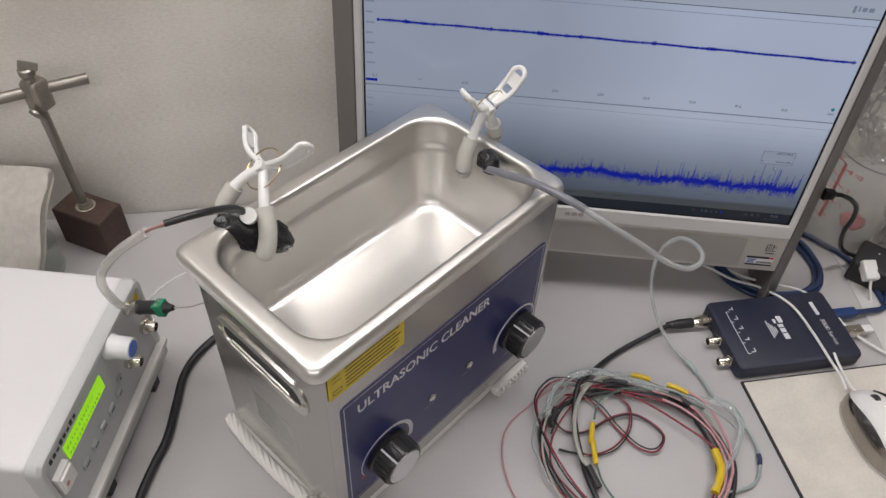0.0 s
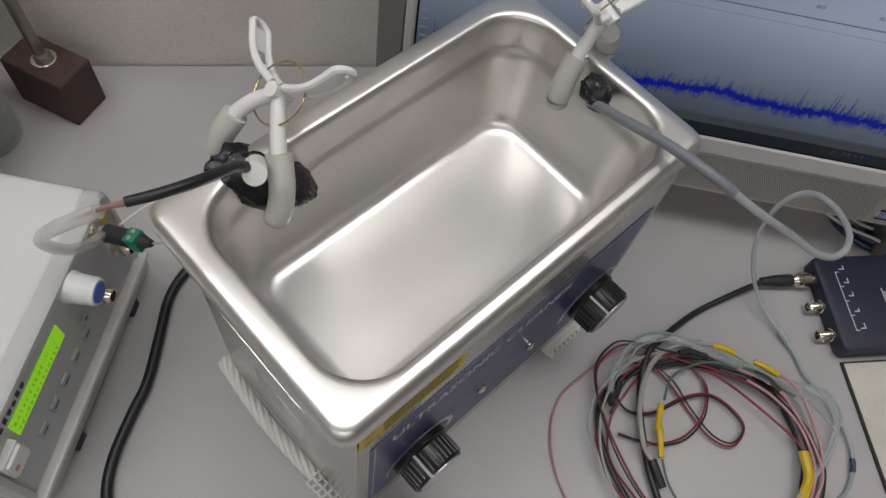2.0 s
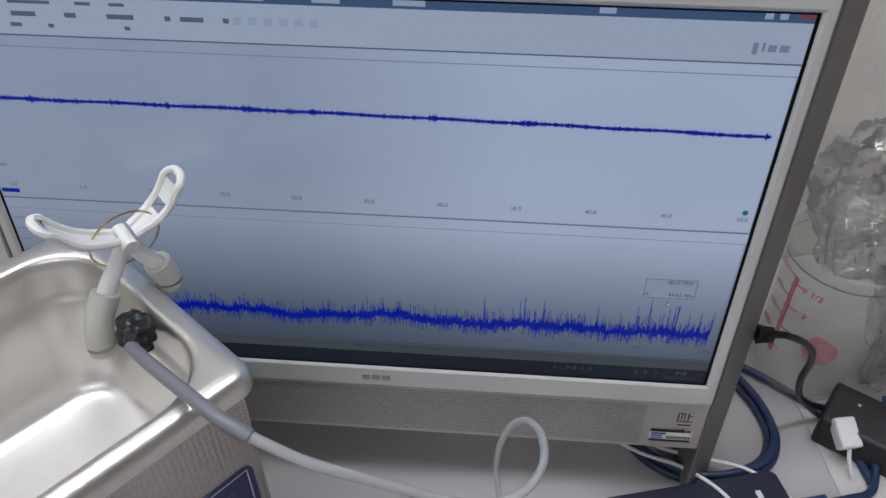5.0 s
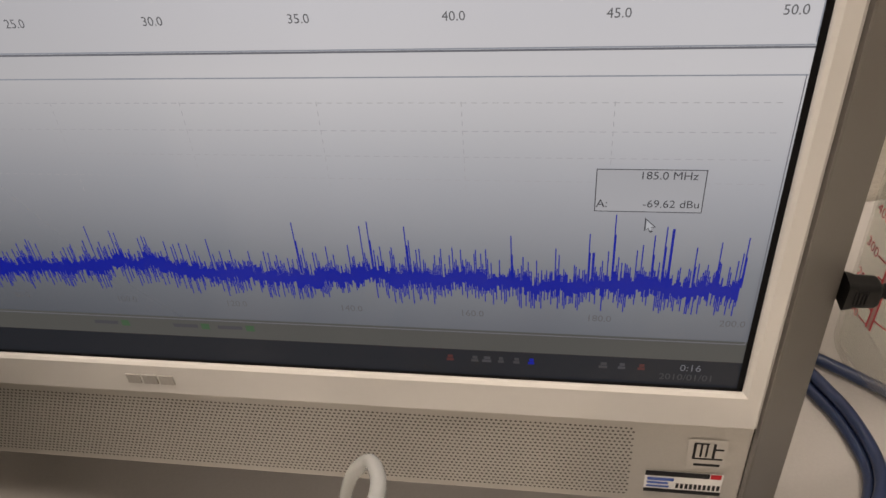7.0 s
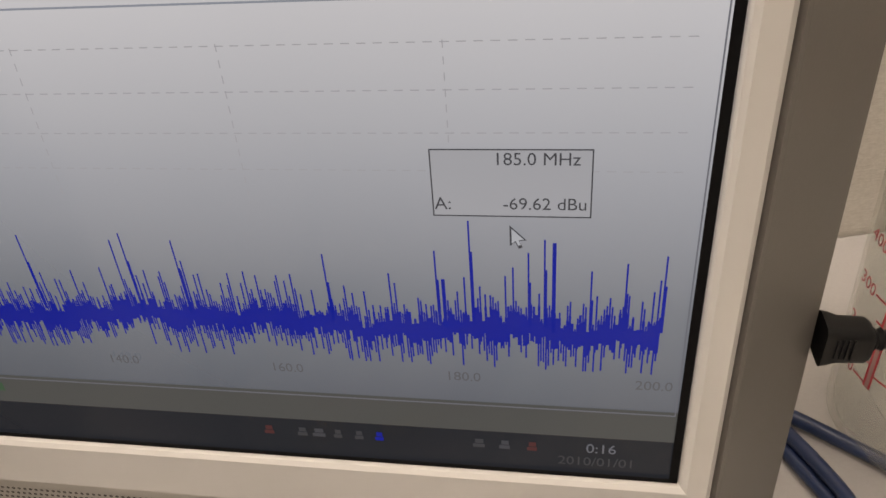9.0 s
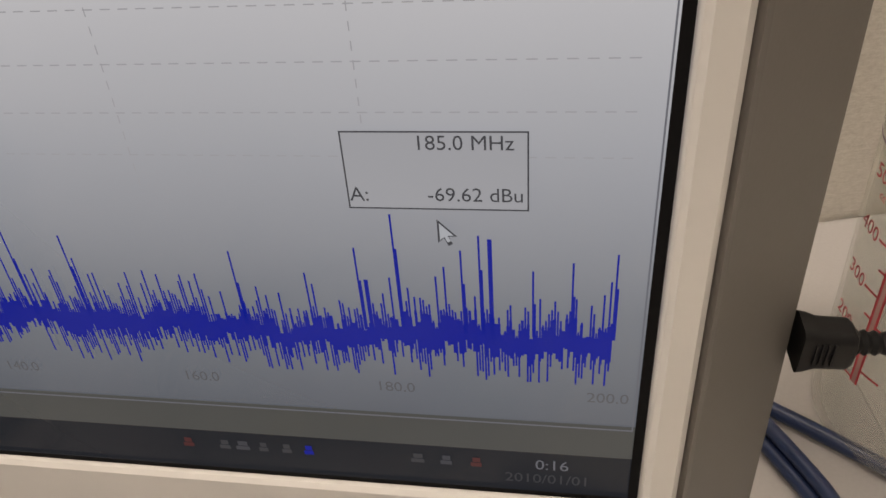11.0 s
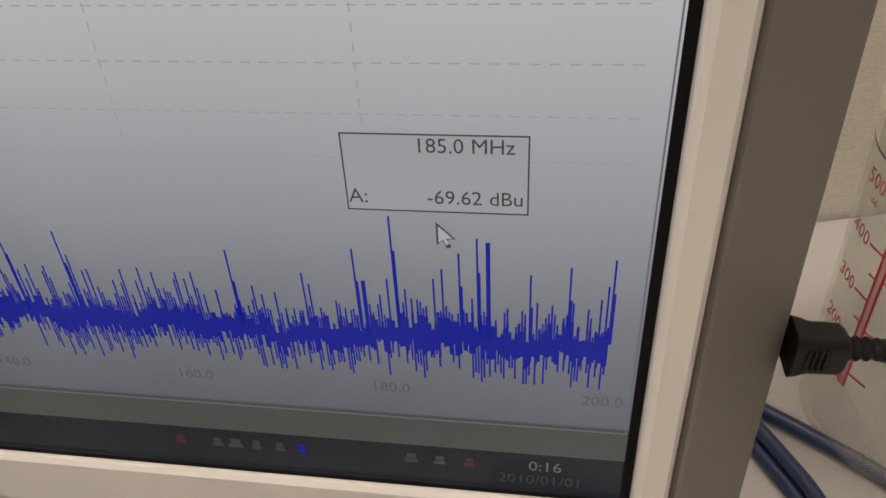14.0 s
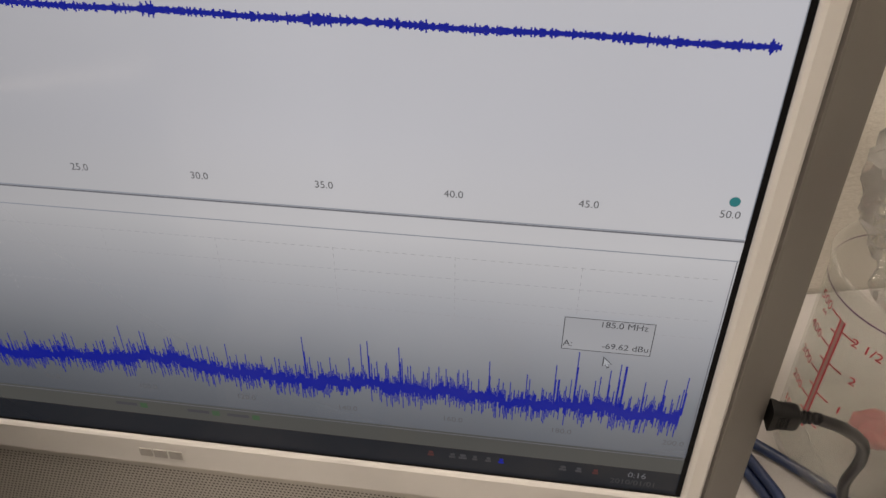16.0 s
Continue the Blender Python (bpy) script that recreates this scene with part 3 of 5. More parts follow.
def cleaner():
    t = thing("ultrasonic_cleaner", CLEAN, "open stainless ultrasonic cleaner with an empty tank and navy control panel", "ultrasonic cleaner")
    body = part("body", loft([rrect(0.006, 0.2595, 0.0015, 0.1515, 0.003, z, 3) for z in (0.020, 0.243)], True, False), M_SHEET, t, "mirror-like stainless sheet housing", True)
    R = lambda x0, x1, y0, y1, r, z: rrect(x0, x1, y0, y1, r, z, 9)
    o = (-0.0042, 0.2680, -0.0016, 0.1595)

    def ins(d, r, z):
        return R(o[0] + d, o[1] - d, o[2] + d, o[3] - d, r, z)
    op = (0.0115, 0.2560, 0.0088, 0.1450)

    def inn(d, r, z):
        return R(op[0] + d, op[1] - d, op[2] + d, op[3] - d, r, z)
    loops = [ins(0.004, 0.008, 0.2375), ins(0.0006, 0.0105, 0.2375), ins(0.0, 0.011, 0.2381), ins(0.0, 0.011, 0.2425), ins(0.0005, 0.0107, 0.2455), ins(0.0018, 0.0100, 0.2480), ins(0.0036, 0.0092, 0.2495), ins(0.0056, 0.0085, 0.2501),
             ins(0.0085, 0.0085, 0.2504), inn(-0.0022, 0.032, 0.2506), inn(-0.0004, 0.031, 0.2503), inn(0.0010, 0.031, 0.2492), inn(0.0018, 0.031, 0.2472), inn(0.0022, 0.031, 0.2435),
             inn(0.0036, 0.030, 0.2290), inn(0.0042, 0.0297, 0.2262), inn(0.0054, 0.0293, 0.2240), inn(0.0063, 0.029, 0.2215), inn(0.0067, 0.0287, 0.2185),
             inn(0.0124, 0.026, 0.183), inn(0.0132, 0.025, 0.1765), inn(0.0146, 0.0235, 0.1715), inn(0.0165, 0.022, 0.1678), inn(0.0189, 0.020, 0.1652), inn(0.0222, 0.018, 0.1636),
             inn(0.0262, 0.016, 0.1631), inn(0.042, 0.012, 0.1628), inn(0.060, 0.004, 0.1625)]
    part("tank", loft(loops, False, True), M_TANK, t, "satin stainless rim and empty deep tank", True)
    part("front_sheet", boxed(0.0065, 0.259, 0.0009, 0.0014, 0.020, 0.2374), M_EMBOSS, t, "fine embossed stainless front sheet")
    # control panel
    panel = part("control_panel", loft([rrect(0.0155, 0.2535, 0.040, 0.190, 0.006, z, 4) for z in (-0.0018, -0.0010)], True, True), M_NAVY, t, "navy blue control panel with white lettering")
    panel.data.transform(UP)
    panel.data.transform(Matrix.Translation((0, -0.0005, 0)))

    def frame_strip(x0, x1, z0, z1, w):
        return flat_quads([(x0, x1, z0, z0 + w), (x0, x1, z1 - w, z1), (x0, x0 + w, z0 + w, z1 - w), (x1 - w, x1, z0 + w, z1 - w)], -0.0003)
    bm = frame_strip(0.0185, 0.2505, 0.043, 0.187, 0.0007)
    part("border_line", bm, M_PRINT, panel)
    words("title_text", "ULTRASONIC CLEANER", 0.0152, Matrix.Translation((0.105, 0.0002, 0.1715)) @ UP @ Matrix.Diagonal((0.92, 1, 1, 1)), M_PRINT, panel, bold=0.0003)
    part("hazard_mark", flat_quads([(x0, x0 + 0.0075, z0, z0 + 0.0007) for x0 in (0.197, 0.2165, 0.234) for z0 in (0.169, 0.1715, 0.174, 0.1765)], -0.0003), mat("faded_print", (0.09, 0.1, 0.2), 0.5), panel)
    for kx, kz, a0 in ((0.0585, 0.0795, 1), (0.2265, 0.0895, -1)):
        bm = bmesh.new()
        vs = []
        for i in range(25):
            a = radians(200 - 220 * i / 24)
            w = 0.0008 + 0.0042 * (i / 24 if a0 > 0 else 1 - i / 24)
            r = 0.0270
            vs.append((bm.verts.new((kx + r * math.cos(a), 0.0002, kz + r * math.sin(a))), bm.verts.new((kx + (r + w) * math.cos(a), 0.0002, kz + (r + w) * math.sin(a)))))
        for (a, b), (c, d) in zip(vs, vs[1:]):
            bm.faces.new((a, b, d, c))
        part("dial_scale", bm, M_PRINT, panel)
        part("dial_caption", flat_quads([(kx - 0.012, kx + 0.012, kz - 0.033, kz - 0.0305)], -0.0003), mat("dim_caption_print", (0.2, 0.2, 0.27), 0.5), panel)
        kn = part("knob", moved(lathe([(0.0215, 0.0), (0.0218, 0.0035), (0.0200, 0.005), (0.0194, 0.020), (0.0186, 0.0215)], 40, "y"), Matrix.Translation((kx, 0, kz)) @ Matrix.Diagonal((1, -1, 1, 1))), M_BLACKP, t, "black knob with a bright metal cap", True)
        bm = bmesh.new()
        for i in range(30):
            a = 2 * math.pi * i / 30
            box(bm, kx + 0.0196 * math.cos(a) - 0.0006, kx + 0.0196 * math.cos(a) + 0.0006, -0.0195, -0.0055, kz + 0.0196 * math.sin(a) - 0.0006, kz + 0.0196 * math.sin(a) + 0.0006)
        part("ribbed_grip", bm, M_BLACKP, kn)
        part("cap", moved(lathe([(0.0166, 0.0213), (0.0166, 0.0221), (0.0158, 0.0225)], 32, "y"), Matrix.Translation((kx, 0, kz)) @ Matrix.Diagonal((1, -1, 1, 1))), M_ALU, kn)
        m = Matrix.Translation((kx, 0, kz)) @ Matrix.Rotation(radians(-28), 4, "Y")
        part("pointer_line", moved(boxed(-0.0008, 0.0008, -0.0226, -0.0035, 0.0155, 0.0210), m), M_PRINT, kn)
    part("red_dial_mark", flat_quads([(0.030, 0.0345, 0.066, 0.0695)], -0.0003), mat("red_print", (0.45, 0.03, 0.03), 0.5), panel)
    for x in (0.1117, 0.1589):
        led = part("indicator", moved(lathe([(0.0038, 0.0), (0.0038, 0.0018), (0.0028, 0.0026), (0.0024, 0.0028)], 20, "y"), Matrix.Translation((x, 0, 0.1012)) @ Matrix.Diagonal((1, -1, 1, 1))), M_CHROME, t, "small chrome-ringed indicator")
        part("lens", moved(lathe([(0.0021, 0.0027), (0.0016, 0.0033), (0.0007, 0.0035)], 16, "y"), Matrix.Translation((x, 0, 0.1012)) @ Matrix.Diagonal((1, -1, 1, 1))), M_PRINT, led)
        part("indicator_caption", flat_quads([(x - 0.007, x + 0.006, 0.0875, 0.0893)], -0.0003), mat("dim_caption", (0.16, 0.16, 0.23), 0.5), panel)
    lab = part("warning_label", boxed(0.0075, 0.078, -0.0003, 0.0003, 0.209, 0.2375, 0.0002), M_YELLOW, t, "yellow warning label with small black print")
    rows = [(0.0225, 0.0225 + w, 0.2128 + 0.0042 * i, 0.2141 + 0.0042 * i) for i, w in enumerate((0.046, 0.05, 0.049, 0.052, 0.047, 0.05))]
    rows += [(0.0105, 0.019, 0.2135, 0.2142), (0.0105, 0.019, 0.2175, 0.2182), (0.0105, 0.011, 0.2135, 0.218), (0.0185, 0.019, 0.2135, 0.218), (0.0105, 0.019, 0.227, 0.2277), (0.0105, 0.019, 0.232, 0.2327)]
    bm = flat_quads(rows, 0.0005)
    part("label_print", bm, mat("black_label_print", (0.05, 0.04, 0.01), 0.6), lab)
    # recessed carrying handle on the end face
    h = part("handle", loft([[(x, y, z) for y, z, _ in rrect(0.024, 0.134, 0.158, 0.194, 0.016, 0, 6)] for x in (0.0062, 0.0045)] +
                            [[(0.0045, y, z) for y, z, _ in rrect(0.031, 0.127, 0.165, 0.187, 0.0108, 0, 6)], [(0.0066, y, z) for y, z, _ in rrect(0.032, 0.126, 0.166, 0.186, 0.0098, 0, 6)]]), M_STEEL, t, "recessed stainless carrying handle", True)
    part("grip_opening", loft([[(0.0059, y, z) for y, z, _ in rrect(0.032, 0.126, 0.166, 0.186, 0.0098, 0, 6)]] * 1 + [[(0.0058, y, z) for y, z, _ in rrect(0.033, 0.125, 0.167, 0.185, 0.009, 0, 6)]], False, True), M_BLACKM, h)
    part("grip_flap", moved(boxed(0.003, 0.006, 0.044, 0.114, 0.172, 0.1765, 0.0012), Matrix.Identity(4)), M_STEEL, h)
    for y in (0.0285, 0.1295):
        part("rivet", moved(lathe([(0.0024, 0.0), (0.002, 0.0012), (0.0008, 0.0016)], 12, "x"), Matrix.Translation((0.0045, y, 0.176)) @ Matrix.Diagonal((-1, 1, 1, 1))), M_CHROME, h)
    for i in range(7):
        part("vent_slot", boxed(0.0056, 0.0061, 0.052, 0.104, 0.075 + 0.006 * i, 0.0762 + 0.006 * i), M_VENT, t)
    for x in (0.022, 0.243):
        for y in (0.022, 0.134):
            part("foot", moved(lathe([(0.009, 0.008), (0.0095, 0.011), (0.0085, 0.0225)], 16), Matrix.Translation((x, y, 0))), M_BLACKM, t)
    return t


CLEANER = cleaner()


# ---- function generator ----
def function_generator():
    t = thing("function_generator", pose(-0.4078, -0.352, 0, 0, 0, 0), "off-white bench function generator with grey front and lit green display", "signal generator")
    case = part("case", boxed(-0.205, -0.012, 0.001, 0.195, 0.012, 0.1270, 0.006, 3), M_FGCASE, t, "off-white plastic case", True)
    fr = part("front_frame", loft([[(x, y, z) for y, z, _ in rrect(-0.001 + d, 0.197 - d, 0.010 + d, 0.1290 - d, 0.010, 0, 6)] for x, d in ((-0.012, 0.0), (-0.003, 0.0), (0.0, 0.002), (0.0003, 0.006), (-0.003, 0.0075))], True, True), M_FGFRAME, t, "grey rounded front frame", True)
    pan = part("front_panel", boxed(-0.0035, -0.0026, 0.0078, 0.1885, 0.034, 0.1225), M_FGPANEL, t, "grey front panel")
    part("lower_lip", boxed(-0.003, 0.006, 0.002, 0.198, 0.028, 0.0345, 0.0025), mat("pale_lip_plastic", (0.62, 0.6, 0.58), 0.4), t)
    lcd = part("display", boxed(-0.003, -0.0012, 0.0315, 0.1005, 0.0905, 0.1075, 0.0004), glow("lime_backlight", (0.33, 0.72, 0.012), 1.0, 0.25), t, "lit lime green character display")
    M_LCDINK = glow("lcd_dark_character", (0.20, 0.46, 0.008), 1.0, 0.3)
    for z, n in ((0.1030, 12), (0.0950, 14)):
        bm = bmesh.new()
        rnd = random.Random(n)
        for i in range(n):
            y = 0.034 + i * 0.0042
            for q in range(4):
                if rnd.random() < 0.7:
                    box(bm, -0.0011, -0.0009, y + 0.0006 * q, y + 0.0006 * q + 0.0005, z - rnd.uniform(0.0008, 0.0022), z + rnd.uniform(0.0008, 0.0022))
        part("character_row", bm, M_LCDINK, lcd)
    # rotary knob, sockets, buttons, switch
    kn = part("knob", moved(lathe([(0.0115, -0.003), (0.0115, 0.002), (0.0105, 0.004), (0.0098, 0.0185), (0.0092, 0.020)], 28, "x"), Matrix.Translation((-0.001, 0.126, 0.1140))), mat("white_knob_plastic", (0.75, 0.75, 0.75), 0.35), t, "white rotary knob with a blue cap", True)
    part("cap", moved(lathe([(0.0078, 0.0198), (0.0074, 0.0207)], 24, "x"), Matrix.Translation((-0.001, 0.126, 0.1140))), mat("blue_cap_plastic", (0.03, 0.12, 0.5), 0.35), kn)
    for y, z in ((0.168, 0.117), (0.180, 0.074), (0.141, 0.072)):
        s = part("coaxial_socket", moved(lathe([(0.0075, -0.003), (0.0075, 0.001), (0.0055, 0.0015), (0.0052, 0.010), (0.0048, 0.0105), (0.0040, 0.0105), (0.004, 0.004)], 20, "x"), Matrix.Translation((0, y, z))), M_CHROME, t, "nickel coaxial socket", True)
        for a in (0, 180):
            part("lug", moved(lathe([(0.0011, 0.005), (0.0011, 0.0066)], 8, "y"), Matrix.Translation((0.0065, y, z)) @ Matrix.Rotation(radians(a + 20), 4, "X")), M_CHROME, s)
    for i in range(5):
        y = 0.043 + 0.0175 * i
        b = part("button", boxed(-0.0027, -0.0005, y - 0.005, y + 0.005, 0.058, 0.0665, 0.0012), mat("grey_button_rubber", (0.40, 0.41, 0.41), 0.5) if i == 0 else bpy.data.materials["grey_button_rubber"], t)
        part("caption", boxed(-0.0006, -0.0004, y - 0.0032, y + 0.0032, 0.061, 0.0625), M_BLACKM, b)
    b = part("button", boxed(-0.0027, -0.0005, 0.1165, 0.1245, 0.0695, 0.0775, 0.0012), bpy.data.materials["grey_button_rubber"], t)
    part("caption", boxed(-0.0006, -0.0004, 0.119, 0.122, 0.0725, 0.0745), M_BLACKM, b)
    sw = part("power_switch", boxed(-0.003, 0.0028, 0.0075, 0.0265, 0.079, 0.1015, 0.001), mat("white_switch_plastic", (0.72, 0.70, 0.68), 0.35), t, "white rocker switch")
    part("rocker", moved(boxed(0.0, 0.005, 0.009, 0.025, 0.0815, 0.099, 0.001), Matrix.Translation((0, 0, 0))), bpy.data.materials["white_switch_plastic"], sw)
    part("mark", moved(lathe([(0.0022, 0.0051), (0.0022, 0.0053)], 16, "x"), Matrix.Translation((0, 0.0125, 0.09))), mat("faded_red_print", (0.6, 0.25, 0.22), 0.5), sw)
    bm = bmesh.new()
    for i in range(8):
        box(bm, -0.0026, -0.0023, 0.0145 + 0.0058 * i, 0.0145 + 0.0058 * i + 0.0036, 0.1115, 0.1165 - 0.001 * (i % 3))
    part("maker_mark", bm, M_BLACKM, pan)
    bm = boxed(-0.0026, -0.0024, 0.058, 0.105, 0.1185, 0.1193)
    part("model_caption", bm, bpy.data.materials["dim_caption"], pan)
    part("warning_mark", moved(lathe([(0.006, -0.0026), (0.006, -0.0022)], 20, "x"), Matrix.Translation((0, 0.1845, 0.1075))), M_YELLOW, pan)
    for y in (0.05, 0.16):
        part("foot", boxed(-0.018, 0.002, y - 0.0065, y + 0.0065, 0.0, 0.0125, 0.001), M_BLACKM, t)
    part("foot", boxed(-0.19, -0.175, 0.03, 0.17, 0.0, 0.0125, 0.001), M_BLACKM, t)
    part("base_plate", boxed(-0.03, 0.003, 0.004, 0.196, 0.0125, 0.0285, 0.002), M_FGFRAME, t)
    return t


GENERATOR = function_generator()


# ---- USB oscilloscope ----
PICO_YAW = 14.5
PICO = pose(0.1845, -0.1155, 0, 0, 0, PICO_YAW)


def oscilloscope():
    t = thing("usb_oscilloscope", PICO, "flat dark navy oscilloscope box with three coaxial sockets", "oscilloscope")
    body = part("body", loft([rrect(d, 0.1415 - d, d, 0.0915 - d, 0.006, z, 5) for z, d in ((0.001, 0.001), (0.0035, 0.0), (0.0165, 0.0), (0.0185, 0.0008), (0.0195, 0.003))], True, True), M_PICO, t, "", True)
    TOP = Matrix.Translation((0, 0, 0.0197))
    W = lambda x, y, rot: TOP @ Matrix.Translation((x, y, 0)) @ Matrix.Rotation(radians(rot), 4, "Z")
    # maker's mark as plain shapes
    rects = [(0.069, 0.0745, 0.053, 0.062), (0.0635, 0.0665, 0.053, 0.0585), (0.0665, 0.0725, 0.047, 0.051), (0.0665, 0.0725, 0.040, 0.0455), (0.0665, 0.0725, 0.031, 0.0385)]
    bm = bmesh.new()
    for x0, x1, y0, y1 in rects:
        box(bm, x0, x1, y0, y1, 0.0195, 0.0197)
    for i in range(4):
        box(bm, 0.0545 + 0.0022 * i, 0.0557 + 0.0022 * i, 0.034 + 0.002 * i, 0.057 - 0.003 * i, 0.0195, 0.0197)
    part("maker_mark", bm, M_PRINT, body)
    words("model_text", "2000 Series", 0.0075, W(0.1195, 0.034, -90), M_PRINT, body)
    part("model_mark", boxed(0.1172, 0.1215, 0.058, 0.076, 0.0195, 0.0197), M_PRINT, body)
    bm = bmesh.new()
    box(bm, 0.0165, 0.0172, 0.018, 0.075, 0.0195, 0.0197)
    for y in (0.018, 0.032, 0.046, 0.06, 0.0743):
        box(bm, 0.0172, 0.0205, y, y + 0.0007, 0.0195, 0.0197)
    for y, w in ((0.079, 0.004), (0.066, 0.005), (0.0525, 0.004), (0.037, 0.003), (0.022, 0.005)):
        box(bm, 0.0215, 0.0255, y - w / 2, y - w / 2 + 0.001, 0.0195, 0.0197)
        box(bm, 0.0255, 0.0265, y - w / 2, y + w / 2, 0.0195, 0.0197)
    part("socket_print", bm, M_PRINT, body)
    for y in (0.073, 0.046, 0.019):
        s = part("coaxial_socket", moved(lathe([(0.006, 0.002), (0.006, -0.002), (0.0048, -0.0025), (0.0048, -0.0135), (0.0044, -0.014), (0.0036, -0.014), (0.0036, -0.006)], 20, "x"), Matrix.Translation((0, y, 0.0095))), M_CHROME, t, "nickel coaxial socket", True)
        for a in (0, 180):
            part("lug", moved(lathe([(0.001, 0.0045), (0.001, 0.006)], 8, "y"), Matrix.Translation((-0.0105, y, 0.0095)) @ Matrix.Rotation(radians(a), 4, "X")), M_CHROME, s)
    return t


oscilloscope()


# ---- mouse board ----
def mouse_board():
    t = thing("mouse_board", pose(0.189, -0.117, 0, 0, 0, 14.5), "worn beige board with black edges lying on the bench", "mouse mat")
    part("core", boxed(0.0, 0.30, -0.24, -0.001, 0.0003, 0.0026, 0.0004), M_MATEDGE, t, "black board core")
    part("face", boxed(0.0022, 0.298, -0.238, -0.003, 0.0026, 0.0030, 0.0001), M_MAT, t, "stained beige face")
    return t


mouse_board()


# ---- stand with rods ----
def rod_stand():
    t = thing("rod_stand", pose(-0.546, 0.001, 0, 0, 0, -16.5), "rusty brown iron block stand with clamped steel rods", "stand")
    part("base", loft([rrect(-0.0325 + d, 0.0325 - d, -0.0195 + d, 0.0195 - d, 0.0015, z, 2) for z, d in ((0, 0.0008), (0.0012, 0.0), (0.0518, 0.0), (0.0532, 0.0012))], True, True), M_IRON, t, "rusty brown iron block")
    part("washer", lathe([(0.011, 0.0531), (0.011, 0.0543), (0.0095, 0.0548)], 24), M_CHROME, t)
    part("nut", lathe([(0.0078, 0.0547), (0.0078, 0.0590), (0.007, 0.0602)], 6), M_ROD, t)
    part("upright_rod", moved(lathe([(0.0052, 0.0535), (0.0052, 0.219), (0.0044, 0.2205)], 16), Matrix.Rotation(radians(-2), 4, "Y")), M_ROD, t, "dull steel upright rod", True)
    inv = pose(-0.546, 0.001, 0, 0, 0, -16.5).inverted()
    a, b = inv @ Vector((-0.66, -0.055, 0.199)), inv @ Vector((-0.512, 0.036, 0.204))
    part("cross_rod", sweep([a, (a + b) / 2, b], 0.0058, 14, steps=3), M_ROD, t, "dull steel cross rod", True)
    c = inv @ Vector((-0.5535, 0.0085, 0.2))
    cl = part("boss_clamp", moved(loft([rrect(-0.0105 + d, 0.0105 - d, -0.010 + d, 0.010 - d, 0.004, z, 3) for z, d in ((-0.017, 0.002), (-0.015, 0.0), (0.013, 0.0), (0.016, 0.002))], True, True), Matrix.Translation(c)), mat("pitted_clamp_metal", (0.34, 0.31, 0.27), 0.4, 0.8, 0.2, 60, 400, 0.2), t, "pitted metal boss clamp", True)
    part("clamp_screw", moved(lathe([(0.0042, 0.0), (0.0042, 0.006), (0.0078, 0.0064), (0.0078, 0.0125), (0.0060, 0.0140)], 16), Matrix.Translation(c + Vector((-0.003, 0, 0.0145)))), M_ROD, cl, "", True)
    wing = moved(boxed(-0.009, 0.009, -0.0012, 0.0012, -0.004, 0.0045, 0.0011), Matrix.Translation(c + Vector((0.002, 0.0, 0.032))) @ Matrix.Rotation(radians(35), 4, "Z") @ Matrix.Rotation(radians(20), 4, "Y"))
    part("wing_nut", wing, M_ROD, cl)
    wing = moved(lathe([(0.008, -0.0011), (0.008, 0.0011)], 18, "y"), Matrix.Translation(c + Vector((0.004, -0.013, -0.017))) @ Matrix.Rotation(radians(25), 4, "X"))
    part("wing_nut", wing, M_ROD, cl)
    return t


rod_stand()


# ---- pad under the cleaner ----
M_NET = mat("white_net_plastic", (0.74, 0.72, 0.69), 0.5, 0, 0.06, 80, 700, 0.15)


def net_pad():
    t = thing("net_pad", pose(-0.1972, -0.3252, 0, 0, 0, 51.9), "white plastic net pad rolled under the cleaner's ends", "net pad")
    part("sheet", boxed(0.006, 0.262, 0.004, 0.150, 0.0006, 0.0095, 0.003), M_NET, t)
    # a rolled and twisted edge along the end face
    for k in range(5):
        pts = []
        for i in range(30):
            f = i / 29
            a = 2 * math.pi * (k / 5 + 2.4 * f)
            r = 0.0036
            pts.append((0.004 + r * math.cos(a) - 0.004 * math.sin(f * 3.0), 0.163 - 0.125 * f, 0.0072 + r * math.sin(a) * 0.9))
        part("rolled_strand", sweep(pts, 0.0029, 7, steps=2), M_NET, t, "", True)
    # open mesh at the front corner
    bm = bmesh.new()
    for i in range(9):
        for k in range(4):
            x0, y0 = -0.006 + 0.0052 * k + 0.0006 * i, 0.044 - 0.0052 * i
            z0 = 0.0125 - 0.0009 * i + 0.0035 * math.sin(k * 1.3 + i * 0.4)
            box(bm, x0, x0 + 0.0052, y0 - 0.0008, y0 + 0.0008, z0 - 0.001, z0 + 0.001)
            box(bm, x0 - 0.0008, x0 + 0.0008, y0 - 0.0052, y0, z0 - 0.001, z0 + 0.001)
    tagged(part("open_mesh", bm, M_NET, t), kind="stuff")
    # serrated strip that sticks out beneath the panel's other end
    part("strip", boxed(0.207, 0.256, -0.0045, 0.004, 0.0006, 0.0110, 0.002), M_NET, t)
    for i in range(9):
        x = 0.2082 + 0.0053 * i
        part("tooth", boxed(x, x + 0.0030, -0.0072, -0.0044, 0.0012, 0.0100, 0.0008), M_NET, t)
    return t


net_pad()


